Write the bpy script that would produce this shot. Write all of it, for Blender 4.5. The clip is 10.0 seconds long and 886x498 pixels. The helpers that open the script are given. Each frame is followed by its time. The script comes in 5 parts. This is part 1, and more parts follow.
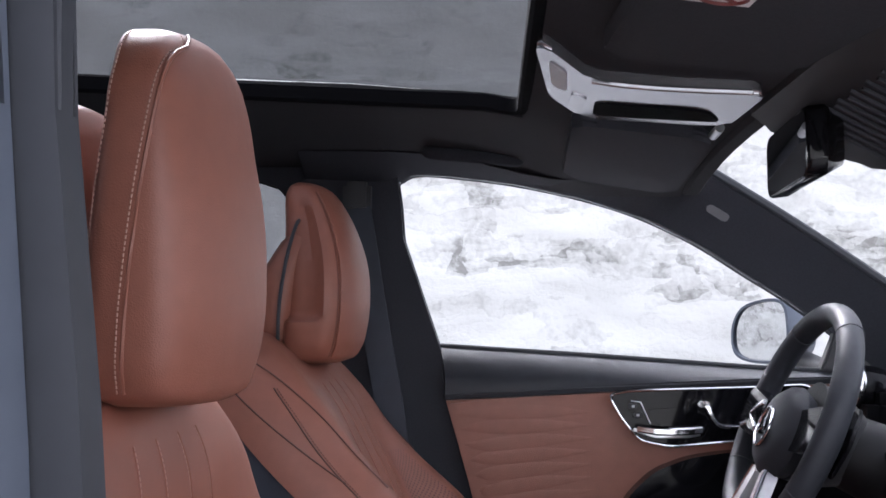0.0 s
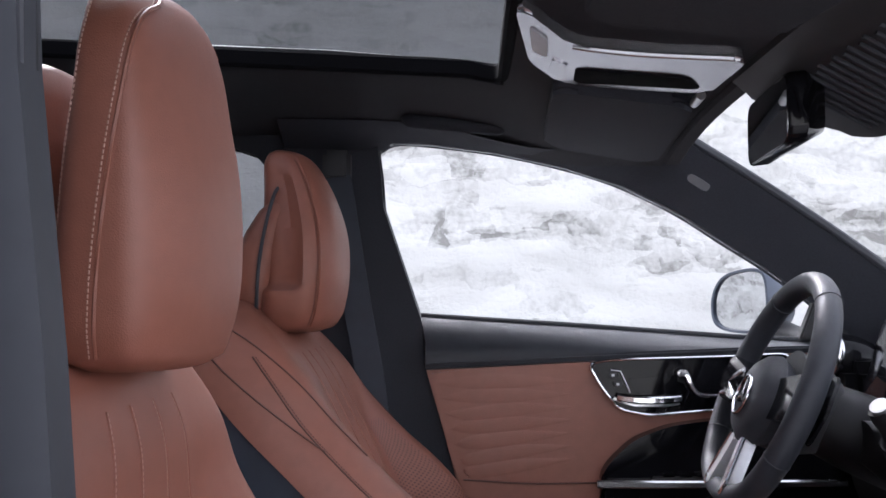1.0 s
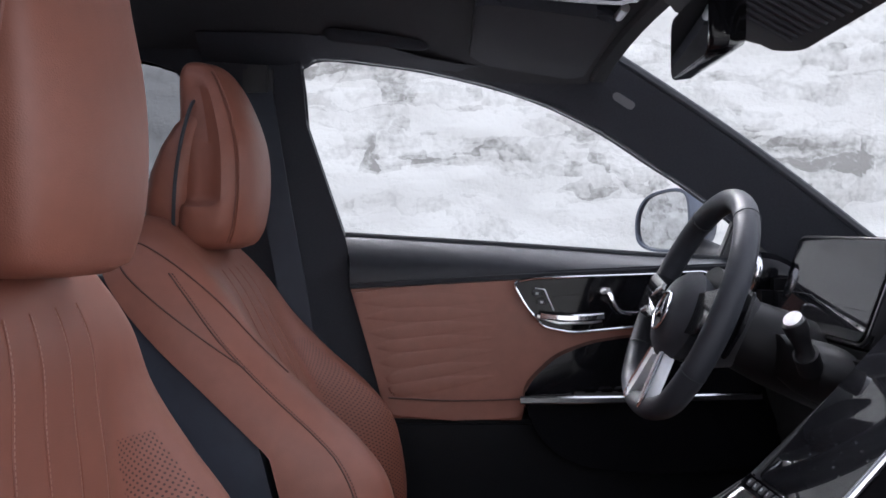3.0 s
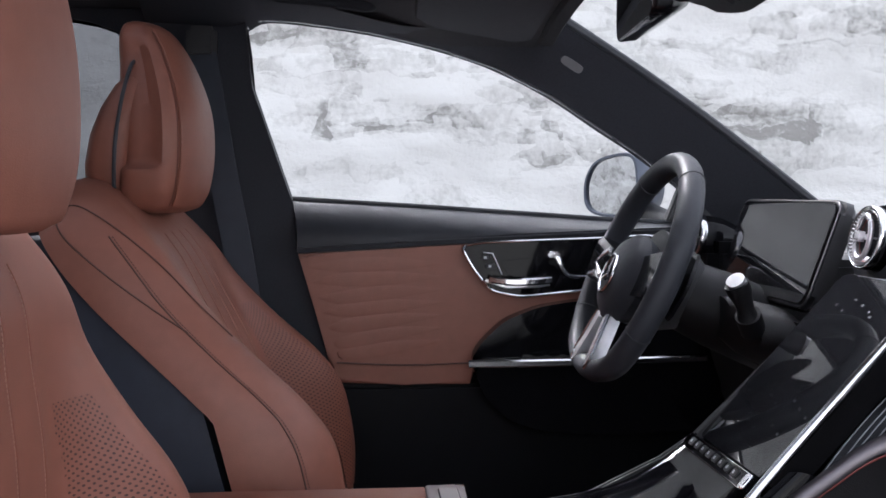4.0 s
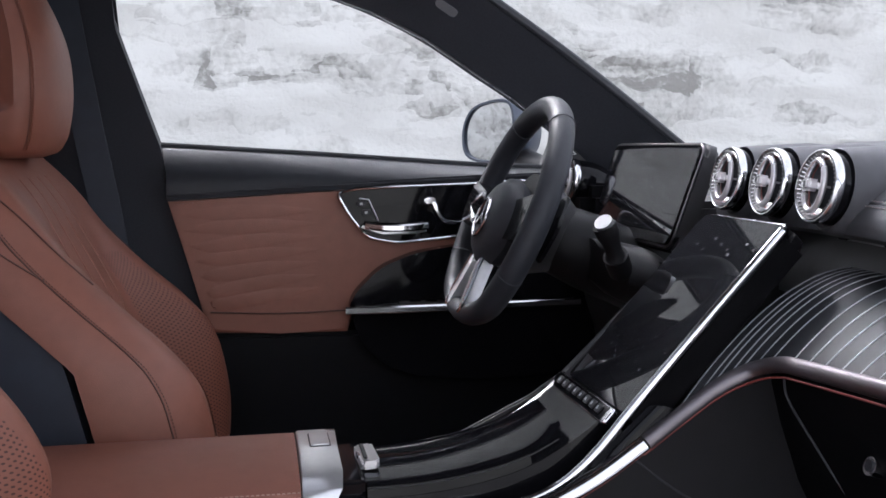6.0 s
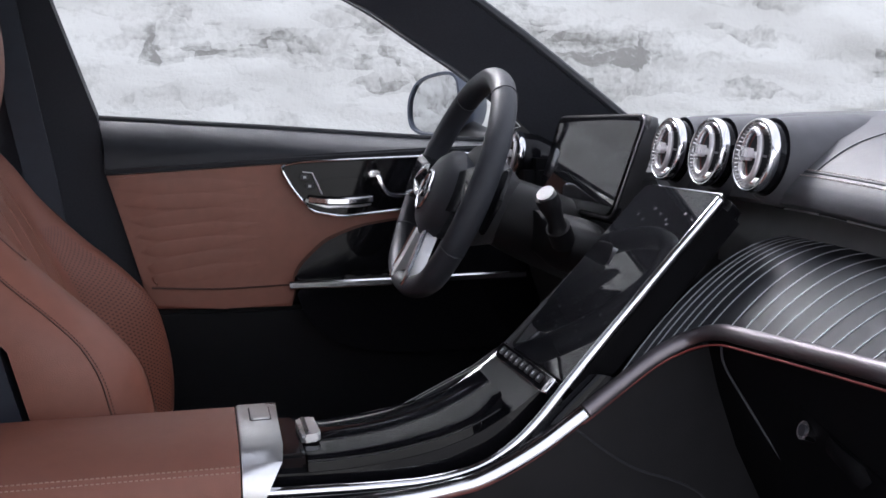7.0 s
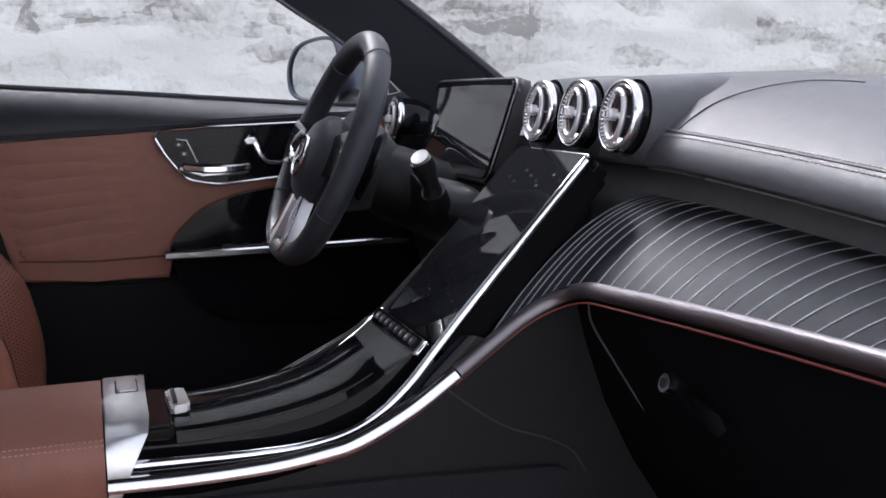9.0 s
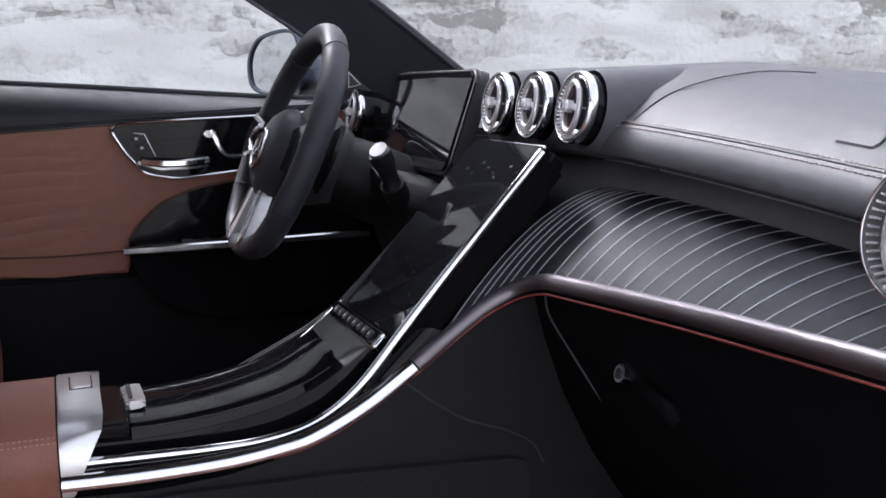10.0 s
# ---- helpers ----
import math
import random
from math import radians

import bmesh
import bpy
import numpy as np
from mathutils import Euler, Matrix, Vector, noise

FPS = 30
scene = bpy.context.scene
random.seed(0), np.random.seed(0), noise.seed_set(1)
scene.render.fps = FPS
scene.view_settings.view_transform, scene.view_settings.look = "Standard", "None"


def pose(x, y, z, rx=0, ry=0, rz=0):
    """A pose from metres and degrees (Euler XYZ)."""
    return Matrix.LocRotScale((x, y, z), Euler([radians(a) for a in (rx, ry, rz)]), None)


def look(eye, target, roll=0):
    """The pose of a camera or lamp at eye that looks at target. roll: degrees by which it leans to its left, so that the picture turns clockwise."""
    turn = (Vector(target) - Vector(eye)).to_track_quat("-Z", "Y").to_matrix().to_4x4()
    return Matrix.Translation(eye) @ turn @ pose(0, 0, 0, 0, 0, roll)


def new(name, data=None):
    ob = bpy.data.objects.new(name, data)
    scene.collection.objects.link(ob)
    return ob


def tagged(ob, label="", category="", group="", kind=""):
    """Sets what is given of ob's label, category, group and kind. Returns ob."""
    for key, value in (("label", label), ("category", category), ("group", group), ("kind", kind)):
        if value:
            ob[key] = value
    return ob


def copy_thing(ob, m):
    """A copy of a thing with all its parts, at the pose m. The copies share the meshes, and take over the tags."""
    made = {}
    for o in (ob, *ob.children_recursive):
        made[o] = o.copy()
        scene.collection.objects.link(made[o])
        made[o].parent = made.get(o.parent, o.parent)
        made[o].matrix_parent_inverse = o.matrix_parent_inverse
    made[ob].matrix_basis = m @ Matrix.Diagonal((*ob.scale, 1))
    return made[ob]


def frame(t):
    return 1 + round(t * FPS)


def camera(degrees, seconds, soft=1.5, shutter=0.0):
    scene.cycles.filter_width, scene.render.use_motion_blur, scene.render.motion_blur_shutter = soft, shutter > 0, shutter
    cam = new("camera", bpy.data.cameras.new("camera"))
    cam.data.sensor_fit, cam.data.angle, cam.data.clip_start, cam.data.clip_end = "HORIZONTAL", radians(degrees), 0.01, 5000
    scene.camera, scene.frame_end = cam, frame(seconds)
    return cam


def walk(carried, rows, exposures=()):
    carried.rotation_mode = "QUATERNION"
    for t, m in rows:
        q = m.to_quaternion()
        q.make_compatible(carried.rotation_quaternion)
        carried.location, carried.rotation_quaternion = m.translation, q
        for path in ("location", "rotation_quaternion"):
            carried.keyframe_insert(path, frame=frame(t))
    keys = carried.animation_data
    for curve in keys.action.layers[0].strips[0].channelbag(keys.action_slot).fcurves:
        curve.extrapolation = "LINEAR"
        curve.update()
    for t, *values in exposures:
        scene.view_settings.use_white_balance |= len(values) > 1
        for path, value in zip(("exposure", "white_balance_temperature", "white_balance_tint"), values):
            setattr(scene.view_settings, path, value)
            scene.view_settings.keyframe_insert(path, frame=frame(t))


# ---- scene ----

# ---------------------------------------------------------------- camera
# seconds, x, y, z, pitch, roll, yaw; x runs to the car's front, y to its driver side
PATH = [
    (0.0, 0.0000, -1.1200, 1.1500, 4.236, 0.011, 2.721),
    (0.5, 0.0011, -1.1159, 1.1477, 3.602, 0.020, 2.298),
    (1.0, 0.0032, -1.1120, 1.1443, 2.704, 0.030, 1.734),
    (1.5, 0.0055, -1.1079, 1.1405, 1.740, 0.020, 0.969),
    (2.0, 0.0093, -1.1039, 1.1371, 0.584, 0.041, -0.001),
    (2.5, 0.0128, -1.1000, 1.1327, -0.403, 0.061, -0.977),
    (4.0, 0.0285, -1.0917, 1.1209, -3.150, 0.082, -4.615),
    (4.5, 0.0351, -1.0895, 1.1176, -3.860, 0.120, -6.082),
    (5.0, 0.0422, -1.0881, 1.1148, -4.556, 0.140, -7.638),
    (5.5, 0.0493, -1.0872, 1.1115, -5.087, 0.198, -9.135),
    (6.0, 0.0574, -1.0854, 1.1081, -5.813, 0.227, -10.702),
    (7.5, 0.0802, -1.0826, 1.0988, -7.730, 0.448, -14.737),
    (8.0, 0.0890, -1.0835, 1.0967, -8.264, 0.524, -16.254),
    (8.5, 0.0965, -1.0849, 1.0941, -8.595, 0.560, -17.726),
    (9.0, 0.1046, -1.0868, 1.0931, -8.873, 0.669, -19.111),
    (9.5, 0.1119, -1.0885, 1.0919, -9.042, 0.750, -20.117),
    (10.0, 0.1176, -1.0899, 1.0911, -9.242, 0.823, -20.881),
]
cam = camera(47.23, 10.0, soft=1.6)
walk(cam, [(t, pose(x, y, z, 90 + p, r, w)) for t, x, y, z, p, r, w in PATH],
     exposures=[(0.0, 2.3, 5950, 17), (2.5, 2.1, 5950, 16), (5.0, 1.95, 6000, 15), (10.0, 1.85, 6000, 15)])

# ---------------------------------------------------------------- light
SUN_EL, SUN_AZ = 44.0, 337.5      # degrees; azimuth from +y, clockwise
world = bpy.data.worlds.new("overcast_sky")
scene.world = world
world.use_nodes = True
wn = world.node_tree
sky = wn.nodes.new("ShaderNodeTexSky")
sky.sky_type = "NISHITA"
sky.sun_disc = False
sky.sun_elevation = radians(SUN_EL)
sky.sun_rotation = radians(SUN_AZ)
sky.dust_density = 4.0
sky.air_density = 1.0
desat = wn.nodes.new("ShaderNodeHueSaturation")
desat.inputs["Saturation"].default_value = 0.15
wn.links.new(sky.outputs[0], desat.inputs["Color"])
wn.links.new(desat.outputs[0], wn.nodes["Background"].inputs[0])
wn.nodes["Background"].inputs[1].default_value = 0.15
sun = new("sun", bpy.data.lights.new("sun", "SUN"))
sun.data.energy = 0.6
sun.data.angle = radians(18)
sun.data.color = (1.0, 0.96, 0.92)
_a, _e = radians(SUN_AZ), radians(SUN_EL)
sun.matrix_world = look((0, 0, 0), (-math.sin(_a) * math.cos(_e), -math.cos(_a) * math.cos(_e), -math.sin(_e)))


# ---------------------------------------------------------------- materials
def material(name, color, rough=0.5, metal=0.0, vary=0.12, scale=40.0, bump=0.0, bump_scale=400.0,
             coat=0.0, spec=0.5, big=4.0, rough_vary=0.08):
    """Two scales of colour variation, fine relief and uneven gloss."""
    m = bpy.data.materials.new(name)
    m.use_nodes = True
    nt = m.node_tree
    b = nt.nodes["Principled BSDF"]
    tc = nt.nodes.new("ShaderNodeTexCoord")
    n1 = nt.nodes.new("ShaderNodeTexNoise")
    n1.inputs["Scale"].default_value = scale
    n1.inputs["Detail"].default_value = 5
    n2 = nt.nodes.new("ShaderNodeTexNoise")
    n2.inputs["Scale"].default_value = big
    n2.inputs["Detail"].default_value = 3
    add = nt.nodes.new("ShaderNodeMath")
    add.operation = "ADD"
    for n in (n1, n2):
        nt.links.new(tc.outputs["Object"], n.inputs["Vector"])
    nt.links.new(n1.outputs[0], add.inputs[0])
    nt.links.new(n2.outputs[0], add.inputs[1])
    ramp = nt.nodes.new("ShaderNodeMapRange")
    ramp.inputs[1].default_value, ramp.inputs[2].default_value = 0.7, 1.3
    ramp.inputs[3].default_value, ramp.inputs[4].default_value = 1 - vary, 1 + vary
    nt.links.new(add.outputs[0], ramp.inputs[0])
    mul = nt.nodes.new("ShaderNodeMix")
    mul.data_type = "RGBA"
    mul.blend_type = "MULTIPLY"
    mul.inputs[0].default_value = 1.0
    mul.inputs[6].default_value = (*color, 1)
    nt.links.new(ramp.outputs[0], mul.inputs[7])
    nt.links.new(mul.outputs[2], b.inputs["Base Color"])
    rr = nt.nodes.new("ShaderNodeMapRange")
    rr.inputs[1].default_value, rr.inputs[2].default_value = 0.3, 0.7
    rr.inputs[3].default_value = max(0.0, rough - rough_vary)
    rr.inputs[4].default_value = min(1.0, rough + rough_vary)
    nt.links.new(n2.outputs[0], rr.inputs[0])
    nt.links.new(rr.outputs[0], b.inputs["Roughness"])
    b.inputs["Metallic"].default_value = metal
    b.inputs["Specular IOR Level"].default_value = spec
    b.inputs["Coat Weight"].default_value = coat
    b.inputs["Coat Roughness"].default_value = 0.03
    if bump:
        v = nt.nodes.new("ShaderNodeTexVoronoi")
        v.inputs["Scale"].default_value = bump_scale
        nt.links.new(tc.outputs["Object"], v.inputs["Vector"])
        bp = nt.nodes.new("ShaderNodeBump")
        bp.inputs["Strength"].default_value = bump
        bp.inputs["Distance"].default_value = 0.0006
        nt.links.new(v.outputs["Distance"], bp.inputs["Height"])
        nt.links.new(bp.outputs[0], b.inputs["Normal"])
    return m


LEATHER = material("brown_leather", (0.225, 0.083, 0.054), 0.47, vary=0.07, bump=0.25, bump_scale=900, scale=60)
LEATHER_DARK = material("black_leather", (0.024, 0.026, 0.032), 0.5, vary=0.15, bump=0.3, bump_scale=800, scale=60, spec=0.3)
NAVY = material("navy_soft_plastic", (0.022, 0.028, 0.042), 0.6, vary=0.15, bump=0.2, bump_scale=900)
PLASTIC = material("black_plastic", (0.02, 0.02, 0.022), 0.5, vary=0.15, bump=0.25, bump_scale=900)
PIANO = material("piano_black", (0.004, 0.004, 0.005), 0.06, vary=0.1, spec=0.18, rough_vary=0.02)
CHROME = material("chrome", (0.78, 0.78, 0.8), 0.12, 1.0, vary=0.04, rough_vary=0.05)
SATIN = material("satin_aluminium", (0.66, 0.66, 0.67), 0.30, 0.9, vary=0.05, scale=150)
LINER = material("dark_headliner_fabric", (0.03, 0.03, 0.034), 0.9, vary=0.2, scale=300, bump=0.4, bump_scale=900, spec=0.2)
LINER_GREY = material("grey_pillar_fabric", (0.034, 0.036, 0.044), 0.85, vary=0.15, scale=300, bump=0.4, bump_scale=900, spec=0.2)
SCREEN = material("dark_screen_glass", (0.006, 0.006, 0.007), 0.03, vary=0.1, spec=0.35, rough_vary=0.015)
THREAD = material("pale_thread", (0.40, 0.25, 0.20), 0.7, vary=0.1)
THREAD_GREY = material("grey_thread", (0.24, 0.205, 0.20), 0.7, vary=0.1)
THREAD_DARK = material("dark_thread", (0.085, 0.036, 0.028), 0.7, vary=0.1)
PAINT = material("silver_blue_paint", (0.22, 0.25, 0.31), 0.3, 0.6, vary=0.05, coat=0.6)
RUBBER = material("black_rubber", (0.026, 0.028, 0.034), 0.65, vary=0.15)
GREY_PLASTIC = material("grey_plastic", (0.52, 0.52, 0.53), 0.45, vary=0.08, bump=0.2, bump_scale=900)
STEEL = material("mirror_steel", (0.66, 0.67, 0.68), 0.01, 1.0, vary=0.01, rough_vary=0.005)
CARPET = material("black_carpet", (0.005, 0.005, 0.006), 0.95, vary=0.3, scale=500, bump=0.6, bump_scale=700, spec=0.05)
RED_BROWN = material("red_brown_piping", (0.16, 0.03, 0.025), 0.5, vary=0.1)
ICON = material("pale_icon_print", (0.55, 0.56, 0.58), 0.5, vary=0.05)


def glass_material(name, tint):
    m = bpy.data.materials.new(name)
    m.use_nodes = True
    b = m.node_tree.nodes["Principled BSDF"]
    b.inputs["Base Color"].default_value = (*tint, 1)
    b.inputs["Roughness"].default_value = 0.0
    b.inputs["Transmission Weight"].default_value = 1.0
    b.inputs["IOR"].default_value = 1.02
    return m


GLASS = glass_material("clear_glass", (1.0, 1.0, 1.0))
GLASS_TINTED = glass_material("tinted_glass", (0.17, 0.175, 0.185))
GLASS_REAR = glass_material("lightly_tinted_glass", (0.24, 0.245, 0.255))


# ---------------------------------------------------------------- mesh helpers
def smooth(bm, angle=40):
    for f in bm.faces:
        f.smooth = True
    lim = radians(angle)
    for e in bm.edges:
        e.smooth = len(e.link_faces) == 2 and e.calc_face_angle(0) < lim
    return bm


def part(name, bm, mat, parent=None, label=""):
    """Link a bmesh as one mesh object, under a thing or a part."""
    bmesh.ops.recalc_face_normals(bm, faces=bm.faces)
    smooth(bm)
    me = bpy.data.meshes.new(name)
    bm.to_mesh(me)
    bm.free()
    me.materials.append(mat)
    ob = new(name, me)
    if parent:
        ob.parent = parent
    if label:
        ob["label"] = label
    return ob


def thing(name, label, category, group="", at=(0, 0, 0), kind=""):
    ob = new(name)
    ob.empty_display_size = 0.05
    ob.location = at
    return tagged(ob, label, category, group, kind)


def loft(rings, closed=True, caps=True):
    """A skin over rings of equal length."""
    bm = bmesh.new()
    vs = [[bm.verts.new(p) for p in r] for r in rings]
    n = len(rings[0])
    for a, b in zip(vs, vs[1:]):
        for i in range(n if closed else n - 1):
            j = (i + 1) % n
            bm.faces.new((a[i], a[j], b[j], b[i]))
    if caps and closed:
        bm.faces.new(vs[0][::-1])
        bm.faces.new(vs[-1])
    return bm


def oval(cx, cy, z, a, b, n=2.6, k=40, bulge=0.0):
    """A level rounded ring, half sizes a (x) and b (y)."""
    out = []
    for i in range(k):
        t = 2 * math.pi * i / k
        c, s = math.cos(t), math.sin(t)
        x = math.copysign(abs(c) ** (2 / n), c) * a
        y = math.copysign(abs(s) ** (2 / n), s) * b
        if c > 0:
            x += bulge * (1 - (y / b) ** 2)
        out.append((cx + x, cy + y, z))
    return out


def spline(pts, n=40):
    """Catmull-Rom through the points, n samples."""
    P = [Vector(p) for p in pts]
    P = [2 * P[0] - P[1]] + P + [2 * P[-1] - P[-2]]
    segs = len(P) - 3
    out = []
    for i in range(n):
        u = i / (n - 1) * segs
        k = min(int(u), segs - 1)
        t = u - k
        a, b, c, d = P[k:k + 4]
        out.append(0.5 * ((2 * b) + (c - a) * t + (2 * a - 5 * b + 4 * c - d) * t * t + (3 * b - a - 3 * c + d) * t ** 3))
    return out


def sweep(path, prof, up=(0, 0, 1), closed=False, scale=None):
    """Sweep a 2D profile (side, up) along a path."""
    rings = []
    n = len(path)
    for i, p in enumerate(path):
        a = path[(i - 1) % n] if closed or i else path[0]
        b = path[(i + 1) % n] if closed or i < n - 1 else path[-1]
        t = (Vector(b) - Vector(a)).normalized()
        s = t.cross(Vector(up)).normalized()
        w = s.cross(t).normalized()
        k = scale(i / (n - 1)) if scale else 1.0
        rings.append([Vector(p) + s * (q[0] * k) + w * (q[1] * k) for q in prof])
    if closed:
        rings.append(rings[0])
        bm = loft(rings, True, False)
        bmesh.ops.remove_doubles(bm, verts=bm.verts, dist=1e-6)
        return bm
    return loft(rings)


def circle(r, k=12, ry=None):
    ry = ry or r
    return [(r * math.cos(2 * math.pi * i / k), ry * math.sin(2 * math.pi * i / k)) for i in range(k)]


def bar(w, h, r=0.25):
    """A flat rounded bar profile."""
    a, b, c = w / 2, h / 2, min(w, h) * r
    return [(a, b - c), (a - c, b), (c - a, b), (-a, b - c), (-a, c - b), (c - a, -b), (a - c, -b), (a, c - b)]


def turned(prof, deg):
    c, s = math.cos(radians(deg)), math.sin(radians(deg))
    return [(x * c - y * s, x * s + y * c) for x, y in prof]


def slab(outline, to3d, d0, d1, bevel=0.0, seg=2):
    """A closed 2D outline given depth from d0 to d1; to3d(u, v, d) places it."""
    bm = bmesh.new()
    lo = [bm.verts.new(to3d(u, v, d0)) for u, v in outline]
    hi = [bm.verts.new(to3d(u, v, d1)) for u, v in outline]
    n = len(lo)
    bm.faces.new(lo)
    bm.faces.new(hi[::-1])
    for i in range(n):
        bm.faces.new((lo[i], hi[i], hi[(i + 1) % n], lo[(i + 1) % n]))
    if bevel:
        rim = [e for e in bm.edges if len({v in set(lo) for v in e.verts}) == 1]
        bmesh.ops.bevel(bm, geom=rim, offset=bevel, segments=seg, affect="EDGES", clamp_overlap=True)
    return bm


def box(x0, x1, y0, y1, z0, z1, bevel=0.004, seg=2):
    bm = bmesh.new()
    bmesh.ops.create_cube(bm, size=1)
    for v in bm.verts:
        v.co = ((x0 + x1) / 2 + v.co.x * (x1 - x0), (y0 + y1) / 2 + v.co.y * (y1 - y0), (z0 + z1) / 2 + v.co.z * (z1 - z0))
    if bevel:
        bmesh.ops.bevel(bm, geom=list(bm.edges), offset=bevel, segments=seg, affect="EDGES", clamp_overlap=True)
    return bm


def round_poly(pts, r, k=5):
    """Round the corners of a 2D outline."""
    out = []
    n = len(pts)
    for i in range(n):
        p, a, b = Vector(pts[i]), Vector(pts[i - 1]), Vector(pts[(i + 1) % n])
        da, db = (a - p), (b - p)
        ra = min(r, da.length * 0.45)
        rb = min(r, db.length * 0.45)
        s, e = p + da.normalized() * ra, p + db.normalized() * rb
        for j in range(k + 1):
            t = j / k
            out.append(tuple((1 - t) ** 2 * s + 2 * t * (1 - t) * p + t * t * e))
    return out


def XZ(u, v, d):
    return (u, d, v)


def stitches(path, pitch=0.0045, r=0.0007, duty=0.62):
    """A row of short raised thread dashes along a path."""
    pts = [Vector(p) for p in path]
    L = [0.0]
    for a, b in zip(pts, pts[1:]):
        L.append(L[-1] + (b - a).length)

    def at(s):
        for i in range(1, len(L)):
            if s <= L[i]:
                return pts[i - 1].lerp(pts[i], (s - L[i - 1]) / max(1e-9, L[i] - L[i - 1]))
        return pts[-1]
    bm = bmesh.new()
    s = 0.0
    while s + pitch * duty < L[-1]:
        a, b = at(s), at(s + pitch * duty)
        t = (b - a).normalized()
        u = t.cross(Vector((0.3, 0.5, 0.81))).normalized()
        w = t.cross(u)
        ra = [bm.verts.new(a + (u * x + w * y)) for x, y in circle(r, 5)]
        rb = [bm.verts.new(b + (u * x + w * y)) for x, y in circle(r, 5)]
        for i in range(5):
            bm.faces.new((ra[i], ra[(i + 1) % 5], rb[(i + 1) % 5], rb[i]))
        bm.faces.new(ra[::-1])
        bm.faces.new(rb)
        s += pitch
    return bm


def lerp_table(tab, x):
    """Smooth lookup through rows of (x, values...), with no ripple."""
    if x <= tab[0][0]:
        return tab[0][1:]
    if x >= tab[-1][0]:
        return tab[-1][1:]
    k = max(i for i in range(len(tab) - 1) if tab[i][0] <= x)
    a, b = tab[k], tab[k + 1]
    p, q = tab[max(0, k - 1)], tab[min(len(tab) - 1, k + 2)]
    h = b[0] - a[0]
    t = (x - a[0]) / h
    out = []
    for c in range(1, len(a)):
        d = (b[c] - a[c]) / h
        ma = d if k == 0 else 0.5 * (d + (a[c] - p[c]) / (a[0] - p[0]))
        mb = d if q is b else 0.5 * (d + (q[c] - b[c]) / (q[0] - b[0]))
        out.append((2 * t ** 3 - 3 * t * t + 1) * a[c] + (t ** 3 - 2 * t * t + t) * h * ma + (3 * t * t - 2 * t ** 3) * b[c] + (t ** 3 - t * t) * h * mb)
    return tuple(out)


